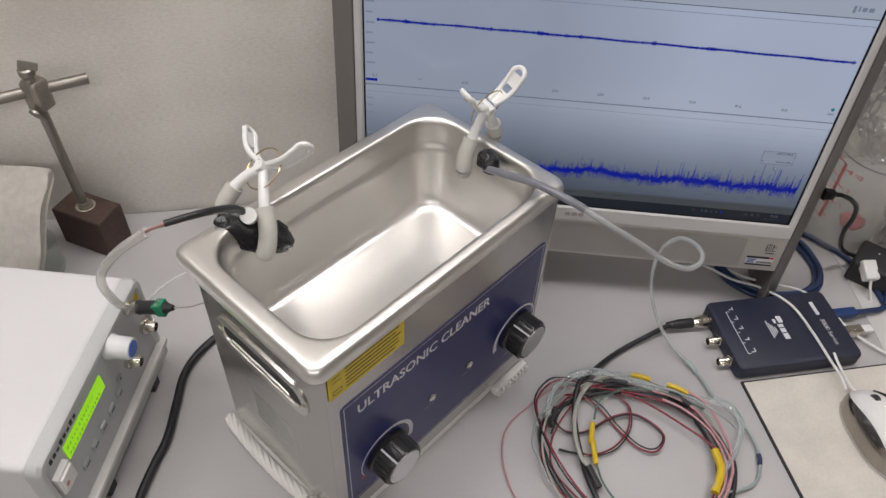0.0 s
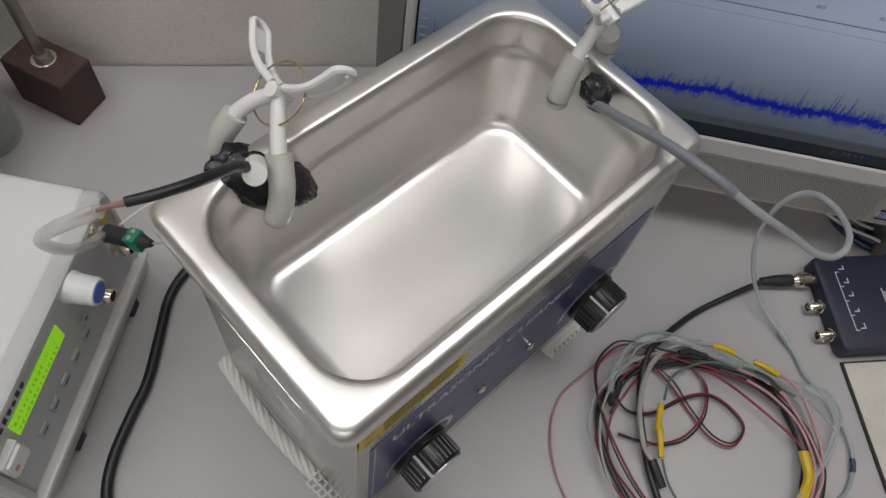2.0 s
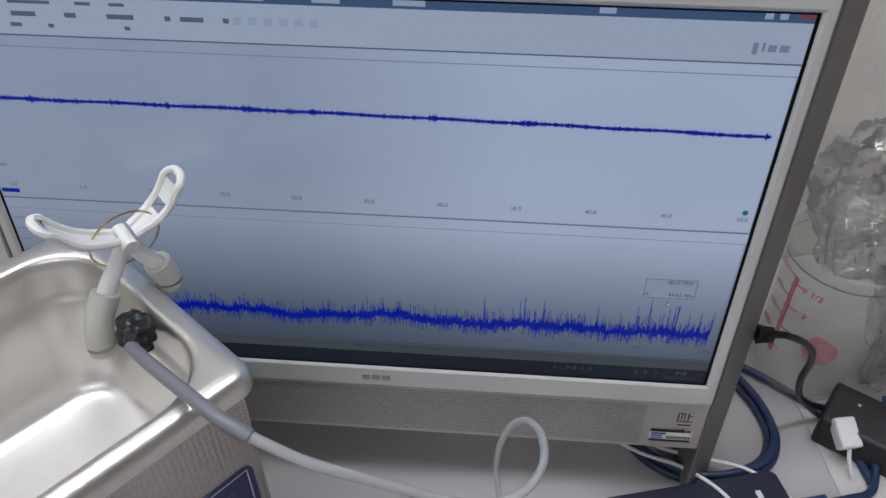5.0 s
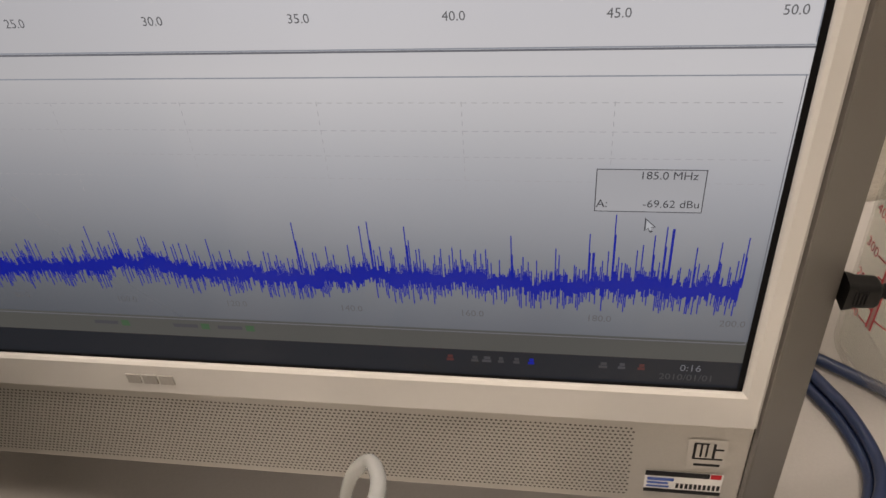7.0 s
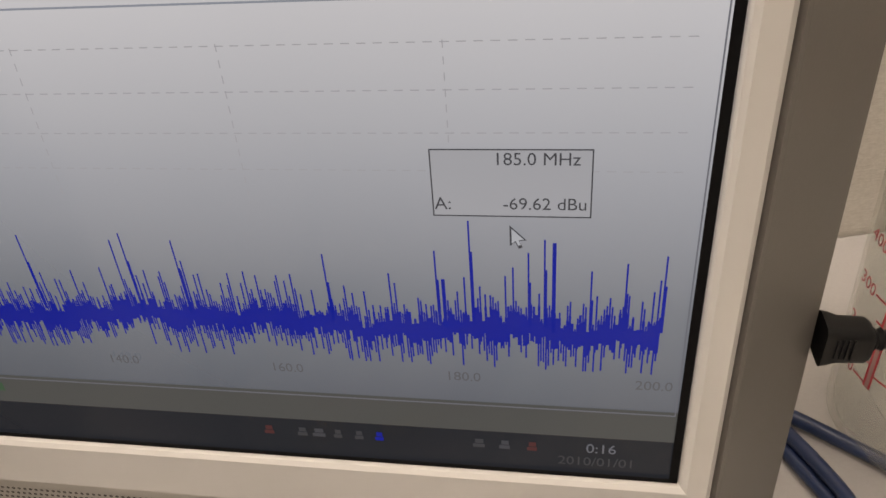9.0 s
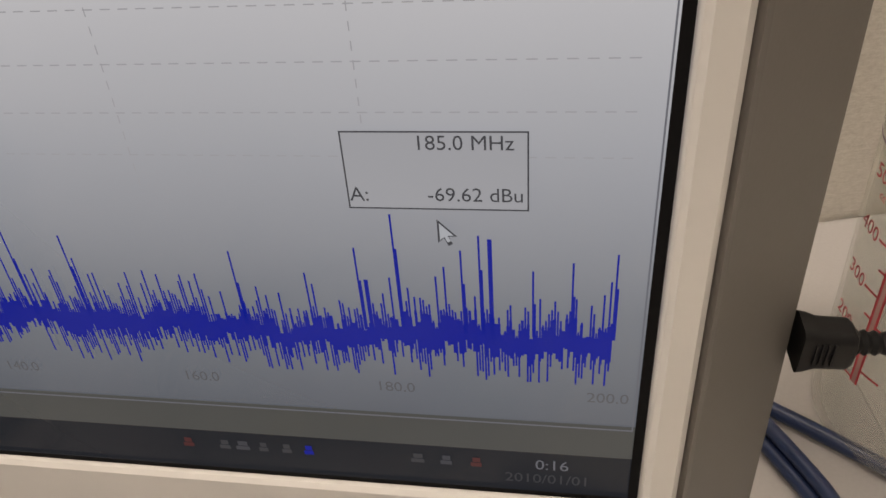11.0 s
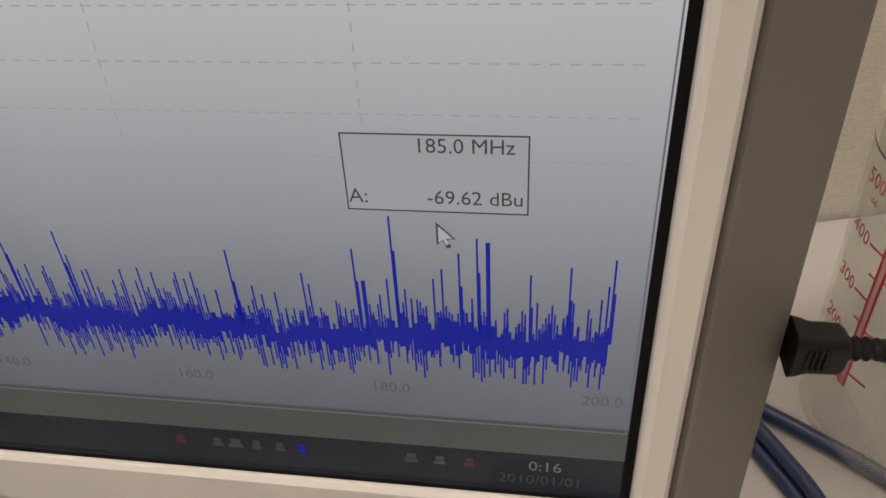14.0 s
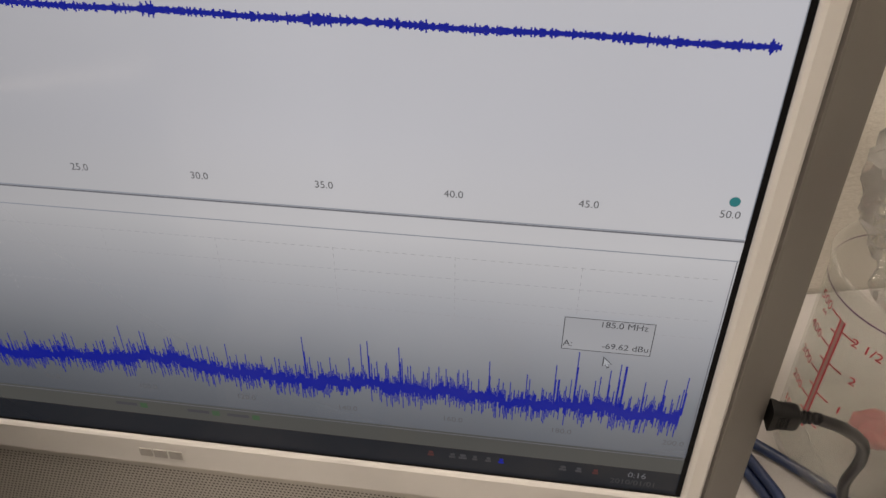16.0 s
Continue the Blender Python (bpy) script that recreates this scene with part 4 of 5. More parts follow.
# ---- clips that hold the sensors on the rim ----
M_CLIP = mat("white_clip_plastic", (0.76, 0.755, 0.74), 0.38, 0, 0.03, 60, 500, 0.04)
M_SLEEVE = mat("milky_silicone_sleeve", (0.53, 0.52, 0.475), 0.35, 0, 0.05, 60, 400, 0.06)
M_BRASS = mat("thin_brass_wire", (0.55, 0.42, 0.24), 0.25, 1.0, 0.15)
M_TAR = mat("black_crumpled_tape", (0.012, 0.012, 0.014), 0.28, 0, 0.3, 120, 900, 0.3, 0.0008)


def clip(j, a, b, inner, outer, ring_r=0.0172):
    """A plastic clothes clip: joint j, handle ends a and b, and the bends of its two jaws, in the cleaner's space."""
    t = thing("plastic_clip", CLEAN, "white plastic spring clip gripping the stainless rim", "clip", "rim clips")
    j, a, b = Vector(j), Vector(a), Vector(b)
    axis = (a - j).cross(b - j).normalized()
    for tip in (a, b):
        d = (tip - j).normalized()
        w = axis
        lift = (d.cross(w)).normalized()
        if lift.z < 0:
            lift = -lift
        n = 14
        start, length = j + d * 0.006, (tip - j).length - 0.006
        left, right = [], []
        for i in range(n + 1):
            f = i / n
            half = 0.0034 + 0.0026 * math.sin(min(1, f * 1.25) * math.pi / 2)
            bow = -0.004 * math.sin(f * math.pi)
            p = start + d * (length - 0.006) * f + lift * bow
            left.append(p + w * half)
            right.append(p - w * half)
        cap = [start + d * (length - 0.006 + 0.006 * math.sin(q)) + w * (0.006 * math.cos(q)) for q in (0.45, 1.0, 1.57, 2.14, 2.7)]
        line = left + cap + right[::-1]
        h = part("handle", sweep(line, 0.0021, 8, steps=2), M_CLIP, t, "", True)
        web = bmesh.new()
        lo = [web.verts.new(p - lift * 0.0006) for p in left]
        ro = [web.verts.new(p - lift * 0.0006) for p in right]
        l2 = [web.verts.new(p + lift * 0.0004) for p in left]
        r2 = [web.verts.new(p + lift * 0.0004) for p in right]
        for i in range(0, n):
            if 6 <= i <= 8 and tip is a:
                continue
            web.faces.new((lo[i], lo[i + 1], ro[i + 1], ro[i]))
            web.faces.new((l2[i], r2[i], r2[i + 1], l2[i + 1]))
        part("web", web, M_CLIP, h)
    part("hinge", sweep([j - axis * 0.0068, j, j + axis * 0.0068], 0.0042, 16, steps=2), M_CLIP, t, "", True)
    for pts in (inner, outer):
        arm = part("jaw", sweep([j, *pts[:3]], lambda f: 0.0040 + 0.0006 * f, 10, steps=5), M_CLIP, t, "", True)
        part("sleeve", sweep(pts[1:], lambda f: 0.0070 if f < 0.85 else 0.0070 * math.sqrt(max(0.12, 1 - ((f - 0.85) / 0.16) ** 2)), 14, steps=6), M_SLEEVE, t, "milky silicone sleeve on a jaw", True)
    u = (a - j).normalized()
    v = axis.cross(u).normalized()
    part("spring_ring", sweep([j + u * (ring_r * math.cos(2 * math.pi * i / 28)) + v * (ring_r * math.sin(2 * math.pi * i / 28)) for i in range(28)], 0.00055, 6, True, 2), M_BRASS, t, "thin brass wire spring ring", True)
    return t


clip((0.0826, 0.1551, 0.2766), (0.1014, 0.1983, 0.2807), (0.1073, 0.1273, 0.3005),
     [(0.0740, 0.1455, 0.2700), (0.0655, 0.1350, 0.2610), (0.0590, 0.1250, 0.2500), (0.0530, 0.1205, 0.2385), (0.0470, 0.1200, 0.2290)],
     [(0.0735, 0.1635, 0.2705), (0.063, 0.1685, 0.262), (0.053, 0.1695, 0.251), (0.047, 0.1685, 0.240)])
clip((0.2615, 0.0864, 0.2802), (0.2921, 0.0769, 0.3083), (0.2254, 0.0815, 0.3127),
     [(0.2535, 0.087, 0.268), (0.2440, 0.086, 0.257), (0.2365, 0.0845, 0.246), (0.2325, 0.083, 0.235), (0.2325, 0.0825, 0.2245)],
     [(0.2665, 0.0865, 0.2685), (0.2725, 0.0865, 0.258), (0.2755, 0.0865, 0.247), (0.2745, 0.0865, 0.238)])


def tape_lump(name, a, b, r, label, seed):
    """A crumpled wad of tape between two points of the cleaner's space."""
    a, b = Vector(a), Vector(b)
    t = thing(name, CLEAN @ Matrix.Translation((a + b) / 2), label, "sensor wad")
    bm = bmesh.new()
    bmesh.ops.create_icosphere(bm, subdivisions=4, radius=1.0)
    d = (b - a)
    rot = d.to_track_quat("X", "Z").to_matrix()
    for v in bm.verts:
        p = v.co.copy()
        k = 0.95 + 0.20 * noise.noise(p * 2.1 + Vector((seed, 0, 0))) + 0.09 * noise.noise(p * 5.0 + Vector((0, seed, 0))) + 0.03 * noise.noise(p * 11)
        p = Vector((p.x * (d.length / 2), p.y * r, p.z * r * 0.92)) * k
        v.co = rot @ p
    part("wad", bm, M_TAR, t, "", True)
    return t


wad = tape_lump("tape_wad", (0.036, 0.156, 0.256), (0.082, 0.131, 0.212), 0.0170, "crumpled black tape wad holding a sensor", 3.0)
inv = (CLEAN @ Matrix.Translation((0.0595, 0.144, 0.232))).inverted() @ CLEAN
con = sweep([(0.054, 0.139, 0.255), (0.0495, 0.1315, 0.264), (0.0455, 0.125, 0.2715)], 0.0061, 16, steps=3)
part("cable_gland", moved(con, inv), mat("white_gland_plastic", (0.74, 0.73, 0.7), 0.35), wad, "white plastic cable gland", True)
tape_lump("tape_wad", (0.2475, 0.077, 0.247), (0.2415, 0.055, 0.239), 0.0095, "crumpled black tape wad under a clip", 8.0)


# ---- cables and tubes ----
M_TUBE = clear("milky_silicone_tube", (0.72, 0.735, 0.74), 0.42, 0.25)
M_CLEARTUBE = clear("clear_silicone_tube", (0.86, 0.85, 0.83), 0.34, 0.2)
M_GREYTUBE = mat("grey_blue_shrink_tube", (0.17, 0.175, 0.20), 0.4, 0, 0.06)
M_WIRE_RED = mat("red_wire_insulation", (0.20, 0.022, 0.035), 0.4)
M_WIRE_PINK = mat("pale_pink_wire_insulation", (0.48, 0.26, 0.28), 0.4)
M_WIRE_GREY = mat("grey_clear_wire_jacket", (0.36, 0.36, 0.32), 0.35)
M_WIRE_GREEN = mat("dull_green_wire_insulation", (0.10, 0.15, 0.125), 0.4)
M_WIRE_TEAL = mat("pale_teal_wire_insulation", (0.30, 0.345, 0.345), 0.35)
M_WIRE_WHITE = mat("white_cable_jacket", (0.72, 0.72, 0.71), 0.4)
M_WIRE_BLUE = mat("navy_cable_jacket", (0.020, 0.036, 0.095), 0.35)
M_SHRINK = mat("yellow_shrink_tube", (0.62, 0.43, 0.02), 0.4)


def cord(name, pts, r, material, label, group="", category="cable", n=8, steps=8, closed=False, kind=""):
    """A loose cable that lies or hangs through world points."""
    if group == "coiled wires" and not callable(r):
        r *= 0.66 if r < 0.0022 else 0.86
    ob = part(name, sweep([Vector(p) for p in pts], r, n, closed, steps), material, None, "", True)
    return tagged(ob, label, category, group, kind)


# sensor lead to the generator
t = thing("sensor_lead", Matrix.Identity(4), "sensor lead in black sleeve and milky tube to the generator", "cable")
part("black_sleeve", sweep([(-0.2700, -0.2060, 0.2680), (-0.274, -0.216, 0.284), (-0.281, -0.236, 0.300), (-0.293, -0.250, 0.306), (-0.306, -0.257, 0.305)], lambda f: 0.0031 - 0.0007 * f, 10), M_RUBBER, t, "", True)
part("bared_wire", sweep([(-0.304, -0.2565, 0.3052), (-0.316, -0.260, 0.301), (-0.330, -0.262, 0.291)], lambda f: 0.0016 - 0.0011 * f, 8), mat("dull_pink_wire", (0.30, 0.17, 0.15), 0.4), t, "", True)
part("milky_tube", sweep([(-0.318, -0.2605, 0.299), (-0.340, -0.262, 0.281), (-0.362, -0.256, 0.252), (-0.374, -0.248, 0.225), (-0.382, -0.232, 0.187), (-0.391, -0.210, 0.150), (-0.3975, -0.191, 0.126), (-0.400, -0.186, 0.119)], 0.0034, 12), M_CLEARTUBE, t, "milky silicone tube", True)

# sensor tube from the other clip, looping in the air to the coil
t = thing("sensor_tube", Matrix.Identity(4), "grey sleeve and milky tube looping down from the tank", "tube")
part("grey_sleeve", sweep([(-0.100, -0.098, 0.243), (-0.085, -0.113, 0.251), (-0.060, -0.135, 0.262), (-0.035, -0.152, 0.2635), (-0.022, -0.157, 0.2595)], 0.0033, 12), M_GREYTUBE, t, "grey-blue shrink sleeve", True)
part("milky_tube", sweep([(-0.025, -0.156, 0.2605), (0.000, -0.158, 0.246), (0.030, -0.151, 0.222), (0.060, -0.141, 0.194), (0.083, -0.129, 0.176), (0.099, -0.113, 0.167), (0.108, -0.090, 0.157),
                          (0.108, -0.062, 0.143), (0.100, -0.044, 0.130), (0.090, -0.041, 0.113), (0.085, -0.046, 0.088), (0.089, -0.056, 0.058), (0.103, -0.070, 0.027), (0.121, -0.088, 0.010), (0.137, -0.104, 0.0058)], lambda f: 0.0025 if f < 0.62 else 0.0025 - 0.0006 * min(1, (f - 0.62) / 0.1), 12), M_TUBE, t, "milky silicone tube with a loop", True)
part("joint", sweep([(0.134, -0.101, 0.006), (0.138, -0.106, 0.0056), (0.142, -0.112, 0.005)], 0.0031, 10), M_WIRE_TEAL, t, "", True)
part("tail_wire", sweep([(0.140, -0.110, 0.0046), (0.147, -0.119, 0.004), (0.156, -0.139, 0.004), (0.174, -0.155, 0.004), (0.179, -0.168, 0.005), (0.187, -0.184, 0.004), (0.190, -0.208, 0.004), (0.181, -0.232, 0.004), (0.162, -0.244, 0.006), (0.147, -0.248, 0.009)], 0.0016, 8), M_WIRE_TEAL, t, "", True)
part("splice", sweep([(0.1895, -0.203, 0.0042), (0.1897, -0.2085, 0.0042), (0.1885, -0.214, 0.0042)], 0.0023, 8), M_WIRE_BLUE, t, "", True)


# coaxial lead and the coil of wires
def lifted(pts, z0, dz, seed):
    return [(x, y, z0 + dz * (0.5 + 0.5 * math.sin(i * 1.7 + seed))) for i, (x, y) in enumerate(pts)]


G = "coiled wires"
PM = PICO @ Matrix.Translation((0, 0.073, 0.0095))
t = thing("coaxial_lead", Matrix.Identity(4), "black coaxial lead plugged into the oscilloscope", "cable", G)
plug = part("plug", moved(lathe([(0.0072, -0.004), (0.0074, -0.012), (0.0066, -0.0125), (0.0066, -0.016), (0.0048, -0.018), (0.0046, -0.021)], 20, "x"), PM), M_CHROME, t, "nickel bayonet plug", True)
part("boot", moved(lathe([(0.0052, -0.0205), (0.0058, -0.022), (0.0054, -0.036), (0.0040, -0.046), (0.0036, -0.050)], 16, "x"), PM), M_BLACKM, plug, "black strain relief boot", True)
e0 = PM @ Vector((-0.048, 0, 0))
part("lead", sweep([e0, (0.092, -0.075, 0.007), (0.058, -0.100, 0.005), (0.029, -0.131, 0.009), (0.016, -0.149, 0.011), (0.012, -0.180, 0.006), (0.016, -0.218, 0.005), (0.025, -0.255, 0.006), (0.045, -0.288, 0.005), (0.085, -0.303, 0.005), (0.125, -0.290, 0.006), (0.151, -0.258, 0.006), (0.161, -0.228, 0.007), (0.160, -0.206, 0.007), (0.149, -0.186, 0.008), (0.131, -0.170, 0.008), (0.103, -0.154, 0.009), (0.078, -0.150, 0.008)], 0.0027, 10), M_RUBBER, t, "", True)
cord("black_cable", lifted([(0.078, -0.149), (0.045, -0.150), (0.011, -0.163), (-0.011, -0.180), (-0.022, -0.205), (-0.015, -0.234), (0.001, -0.262), (0.021, -0.284), (0.060, -0.303)], 0.004, 0.003, 1), 0.0027, M_RUBBER, "thick black rubber cable in the wire coil", G)
cord("grey_cable", lifted([(0.071, -0.130), (0.039, -0.137), (0.019, -0.158), (0.010, -0.194), (0.014, -0.226), (0.023, -0.238)], 0.010, 0.004, 2), 0.0026, M_WIRE_GREY, "grey translucent jacketed cable in the wire coil", G)
cord("black_sleeve", [(0.0225, -0.2365, 0.010), (0.026, -0.244, 0.0095), (0.032, -0.256, 0.008)], 0.0040, M_BLACKM, "black shrink sleeve at the end of the grey cable", G, "sleeve")
cord("pink_wire", lifted([(0.030, -0.146), (0.004, -0.147), (-0.012, -0.152), (-0.034, -0.174), (-0.053, -0.198), (-0.058, -0.227), (-0.052, -0.255), (-0.041, -0.276), (-0.022, -0.296), (0.02, -0.315)], 0.0022, 0.0012, 0), 0.0015, M_WIRE_PINK, "thin pale pink wire strayed from the coil", G)
cord("pink_wire", lifted([(0.127, -0.143), (0.145, -0.158), (0.156, -0.184), (0.160, -0.209), (0.154, -0.238), (0.140, -0.262), (0.11, -0.285)], 0.011, 0.002, 0.6), 0.0021, M_WIRE_PINK, "pale pink wire on the outside of the coil", G)
cord("red_wire", lifted([(0.103, -0.158), (0.071, -0.151), (0.035, -0.147), (0.006, -0.143), (-0.013, -0.150), (-0.026, -0.172), (-0.019, -0.205), (-0.003, -0.239), (0.016, -0.266), (0.04, -0.288)], 0.009, 0.003, 1.5), 0.0016, M_WIRE_RED, "thin dark red wire in the coil", G)
cord("black_wire", lifted([(0.060, -0.146), (0.030, -0.144), (0.000, -0.141), (-0.016, -0.148), (-0.0285, -0.172), (-0.0215, -0.205), (-0.006, -0.239), (0.012, -0.266), (0.034, -0.290)], 0.0115, 0.003, 1.0), 0.0013, M_RUBBER, "thin black wire beside a red one", G)
cord("red_wire", lifted([(-0.013, -0.176), (-0.009, -0.188), (0.003, -0.198), (0.023, -0.196), (0.048, -0.179), (0.071, -0.172), (0.092, -0.181), (0.100, -0.195), (0.089, -0.212), (0.071, -0.208), (0.053, -0.188), (0.038, -0.170), (0.022, -0.158), (0.0, -0.156)], 0.003, 0.003, 0.3), 0.0015, M_WIRE_RED, "thin dark red wire looping inside the coil", G)
cord("black_wire", lifted([(-0.011, -0.178), (-0.007, -0.190), (0.004, -0.200), (0.023, -0.198), (0.049, -0.181), (0.071, -0.174), (0.090, -0.183), (0.098, -0.196), (0.088, -0.210), (0.073, -0.206), (0.055, -0.187), (0.040, -0.168), (0.024, -0.156)], 0.0048, 0.003, 0.9), 0.0012, M_RUBBER, "thin black wire looping inside the coil", G)
cord("red_wire", lifted([(0.046, -0.148), (0.055, -0.151), (0.067, -0.164), (0.064, -0.191), (0.049, -0.212), (0.029, -0.221), (0.016, -0.221)], 0.004, 0.004, 2.2), 0.0014, M_WIRE_RED, "thin red wire arching inside the coil", G)
cord("black_wire", lifted([(0.016, -0.222), (0.005, -0.221), (-0.004, -0.219)], 0.004, 0.001, 0), 0.0019, M_BLACKM, "short black sleeved wire end", G)
cord("black_wire", lifted([(0.048, -0.150), (0.057, -0.152), (0.069, -0.165), (0.066, -0.192), (0.051, -0.2135), (0.031, -0.2225)], 0.0035, 0.004, 2.2), 0.0011, M_RUBBER, "thin black wire arching inside the coil", G)
cord("red_wire", lifted([(0.060, -0.153), (0.071, -0.156), (0.092, -0.165), (0.120, -0.183), (0.142, -0.202), (0.149, -0.218), (0.146, -0.236), (0.135, -0.256)], 0.009, 0.003, 0.2), 0.0017, M_WIRE_RED, "dark red wire along the coil", G)
cord("pink_wire", lifted([(0.100, -0.156), (0.120, -0.166), (0.140, -0.183), (0.150, -0.203), (0.152, -0.225), (0.143, -0.252), (0.12, -0.276)], 0.0115, 0.002, 0.2), 0.0018, M_WIRE_PINK, "pale pink wire along the coil", G)
cord("green_wire", lifted([(0.030, -0.187), (0.035, -0.168), (0.050, -0.154), (0.071, -0.145), (0.098, -0.148), (0.124, -0.156), (0.142, -0.161)], 0.010, 0.004, 0.4), 0.0017, M_WIRE_GREEN, "dull green wire with a yellow sleeve", G)
cord("green_wire", lifted([(0.031, -0.234), (0.036, -0.252), (0.048, -0.268), (0.065, -0.284), (0.09, -0.292)], 0.006, 0.003, 0.4), 0.0016, M_WIRE_GREEN, "dull green wire running to the coil's bottom", G)
cord("teal_wire", lifted([(-0.020, -0.186), (-0.012, -0.166), (0.000, -0.145), (0.013, -0.131), (0.037, -0.128), (0.071, -0.137), (0.108, -0.143), (0.145, -0.149), (0.166, -0.153), (0.178, -0.170), (0.174, -0.189), (0.156, -0.222), (0.138, -0.244)], 0.010, 0.005, 0.1), 0.0017, M_WIRE_TEAL, "pale teal wire in a clear sleeve over the coil", G)
cord("teal_wire", lifted([(0.071, -0.140), (0.110, -0.147), (0.140, -0.158), (0.160, -0.172), (0.170, -0.186)], 0.013, 0.003, 0.1), 0.0014, M_WIRE_TEAL, "short pale teal wire end", G)
cord("clear_sleeve", lifted([(-0.015, -0.190), (-0.014, -0.172), (-0.006, -0.153), (0.012, -0.137), (0.037, -0.133), (0.062, -0.138), (0.095, -0.146)], 0.012, 0.004, 0.5), 0.0034, clear("clear_crinkled_film", (0.9, 0.92, 0.92), 0.2, 0.08), "clear crinkled plastic sleeve over wires", G, "sleeve", 12)
cord("clear_sleeve", lifted([(0.150, -0.152), (0.166, -0.160), (0.175, -0.176), (0.166, -0.204), (0.150, -0.228), (0.136, -0.248)], 0.011, 0.003, 0.5), 0.0032, bpy.data.materials["clear_crinkled_film"], "clear crinkled plastic sleeve over wires", G, "sleeve", 12)
for a, b in (((0.071, -0.1305), (0.090, -0.1335)), ((0.107, -0.138), (0.127, -0.1462))):
    cord("yellow_sleeve", [(a[0], a[1], 0.0125), ((a[0] + b[0]) / 2, (a[1] + b[1]) / 2 + 0.0005, 0.0135), (b[0], b[1], 0.0125)], 0.0027, M_SHRINK, "yellow shrink sleeve on a coiled wire", "yellow sleeves", "sleeve")
cord("yellow_sleeve", [(0.144, -0.208, 0.013), (0.1462, -0.229, 0.0135), (0.137, -0.252, 0.0125)], 0.0040, M_SHRINK, "long yellow shrink sleeve on the coil", "yellow sleeves", "sleeve")
cord("yellow_sleeve", [(0.0285, -0.190, 0.0105), (0.027, -0.207, 0.0095), (0.0285, -0.214, 0.009), (0.030, -0.233, 0.0085)], lambda f: 0.0026 + 0.0016 * math.exp(-((f - 0.5) / 0.13) ** 2), M_SHRINK, "yellow crocodile clip cover on a green wire", "yellow sleeves", "sleeve")

def coil_arc(a0, a1, rx, ry, z0, seed, steps=11):
    """Part of a turn of the loose coil, in degrees round its middle."""
    rnd = random.Random(seed)
    out = []
    for i in range(steps):
        a = radians(a0 + (a1 - a0) * i / (steps - 1))
        k = 1 + rnd.uniform(-0.035, 0.035)
        out.append((0.069 + rx * k * math.cos(a), -0.218 + ry * k * math.sin(a), z0 + 0.003 * rnd.random()))
    return out


for a0, a1, rx, ry, z0, r, m, name, label in (
        (20, 250, 0.089, 0.080, 0.0060, 0.0016, M_WIRE_RED, "red_wire", "thin dark red wire in the coil"),
        (-80, 170, 0.084, 0.077, 0.0075, 0.0015, M_RUBBER, "black_wire", "thin black wire in the coil"),
        (-70, 110, 0.094, 0.083, 0.0070, 0.0017, M_WIRE_GREY, "grey_wire", "thin grey translucent wire in the coil"),
        (-60, 75, 0.087, 0.074, 0.0120, 0.0017, M_WIRE_PINK, "pink_wire", "pale pink wire along the coil"),
        (40, 265, 0.081, 0.071, 0.0035, 0.0014, M_WIRE_RED, "red_wire", "thin dark red wire in the coil"),
        (60, 255, 0.092, 0.085, 0.0100, 0.0016, M_WIRE_GREY, "grey_wire", "thin grey translucent wire in the coil"),
        (-85, 60, 0.079, 0.080, 0.0045, 0.0022, M_RUBBER, "black_wire", "thin black wire in the coil"),
        (95, 205, 0.096, 0.090, 0.0120, 0.0015, M_WIRE_TEAL, "teal_wire", "pale teal wire over the coil")):
    cord(name, coil_arc(a0, a1, rx, ry, z0, int(a1)), r, m, label, G, n=6, steps=6)
for a0 in (92, 150, 48):
    cord("black_sleeve", coil_arc(a0, a0 + 16, 0.087, 0.077, 0.0115, a0, 4), 0.0031, M_BLACKM, "short black shrink sleeve on coiled wires", G, "sleeve")

# mains cable of the cleaner
cord("mains_cable", [(-0.290, -0.070, 0.030), (-0.330, -0.092, 0.012), (-0.360, -0.120, 0.0045), (-0.377, -0.150, 0.0045), (-0.383, -0.178, 0.0045), (-0.3795, -0.211, 0.0045), (-0.3755, -0.249, 0.0045), (-0.378, -0.276, 0.0045), (-0.3795, -0.307, 0.0045), (-0.376, -0.331, 0.0045), (-0.366, -0.352, 0.0045), (-0.345, -0.40, 0.0045)], 0.0042, M_RUBBER, "black mains cable curving across the bench", n=12)

# adapter on the generator's top socket
t = thing("terminal_adapter", Matrix.Identity(4), "black coaxial adapter with a green screw terminal", "adapter")
A0, A1 = Vector((-0.402, -0.184, 0.1175)), Vector((-0.3700, -0.191, 0.1300))
d = (A1 - A0).normalized()
part("shell", sweep([A0 - d * 0.003, A0 + d * 0.006], 0.0068, 16, raw=True), M_CHROME, t, "nickel bayonet shell", True)
part("barrel", sweep([A0 + d * 0.005, A0 + d * 0.028], 0.0064, 12, raw=True), M_BLACKM, t, "", True)
rot = Matrix.Translation(A0 + d * 0.032) @ d.to_track_quat("X", "Z").to_matrix().to_4x4()
gb = part("terminal_block", moved(boxed(-0.005, 0.005, -0.0055, 0.0055, -0.0062, 0.0062, 0.0006), rot), mat("green_terminal_plastic", (0.015, 0.22, 0.11), 0.4), t, "green screw terminal block")
for y in (-0.0027, 0.0027):
    part("screw", moved(lathe([(0.0018, 0.006), (0.0018, 0.0066)], 12), rot @ Matrix.Translation((0, y, 0))), M_CHROME, gb)
part("rear", sweep([A0 + d * 0.0365, A0 + d * 0.041, A0 + d * 0.046], lambda f: 0.0055 - 0.003 * f, 10), M_BLACKM, t, "", True)
E1 = A0 + d * 0.045
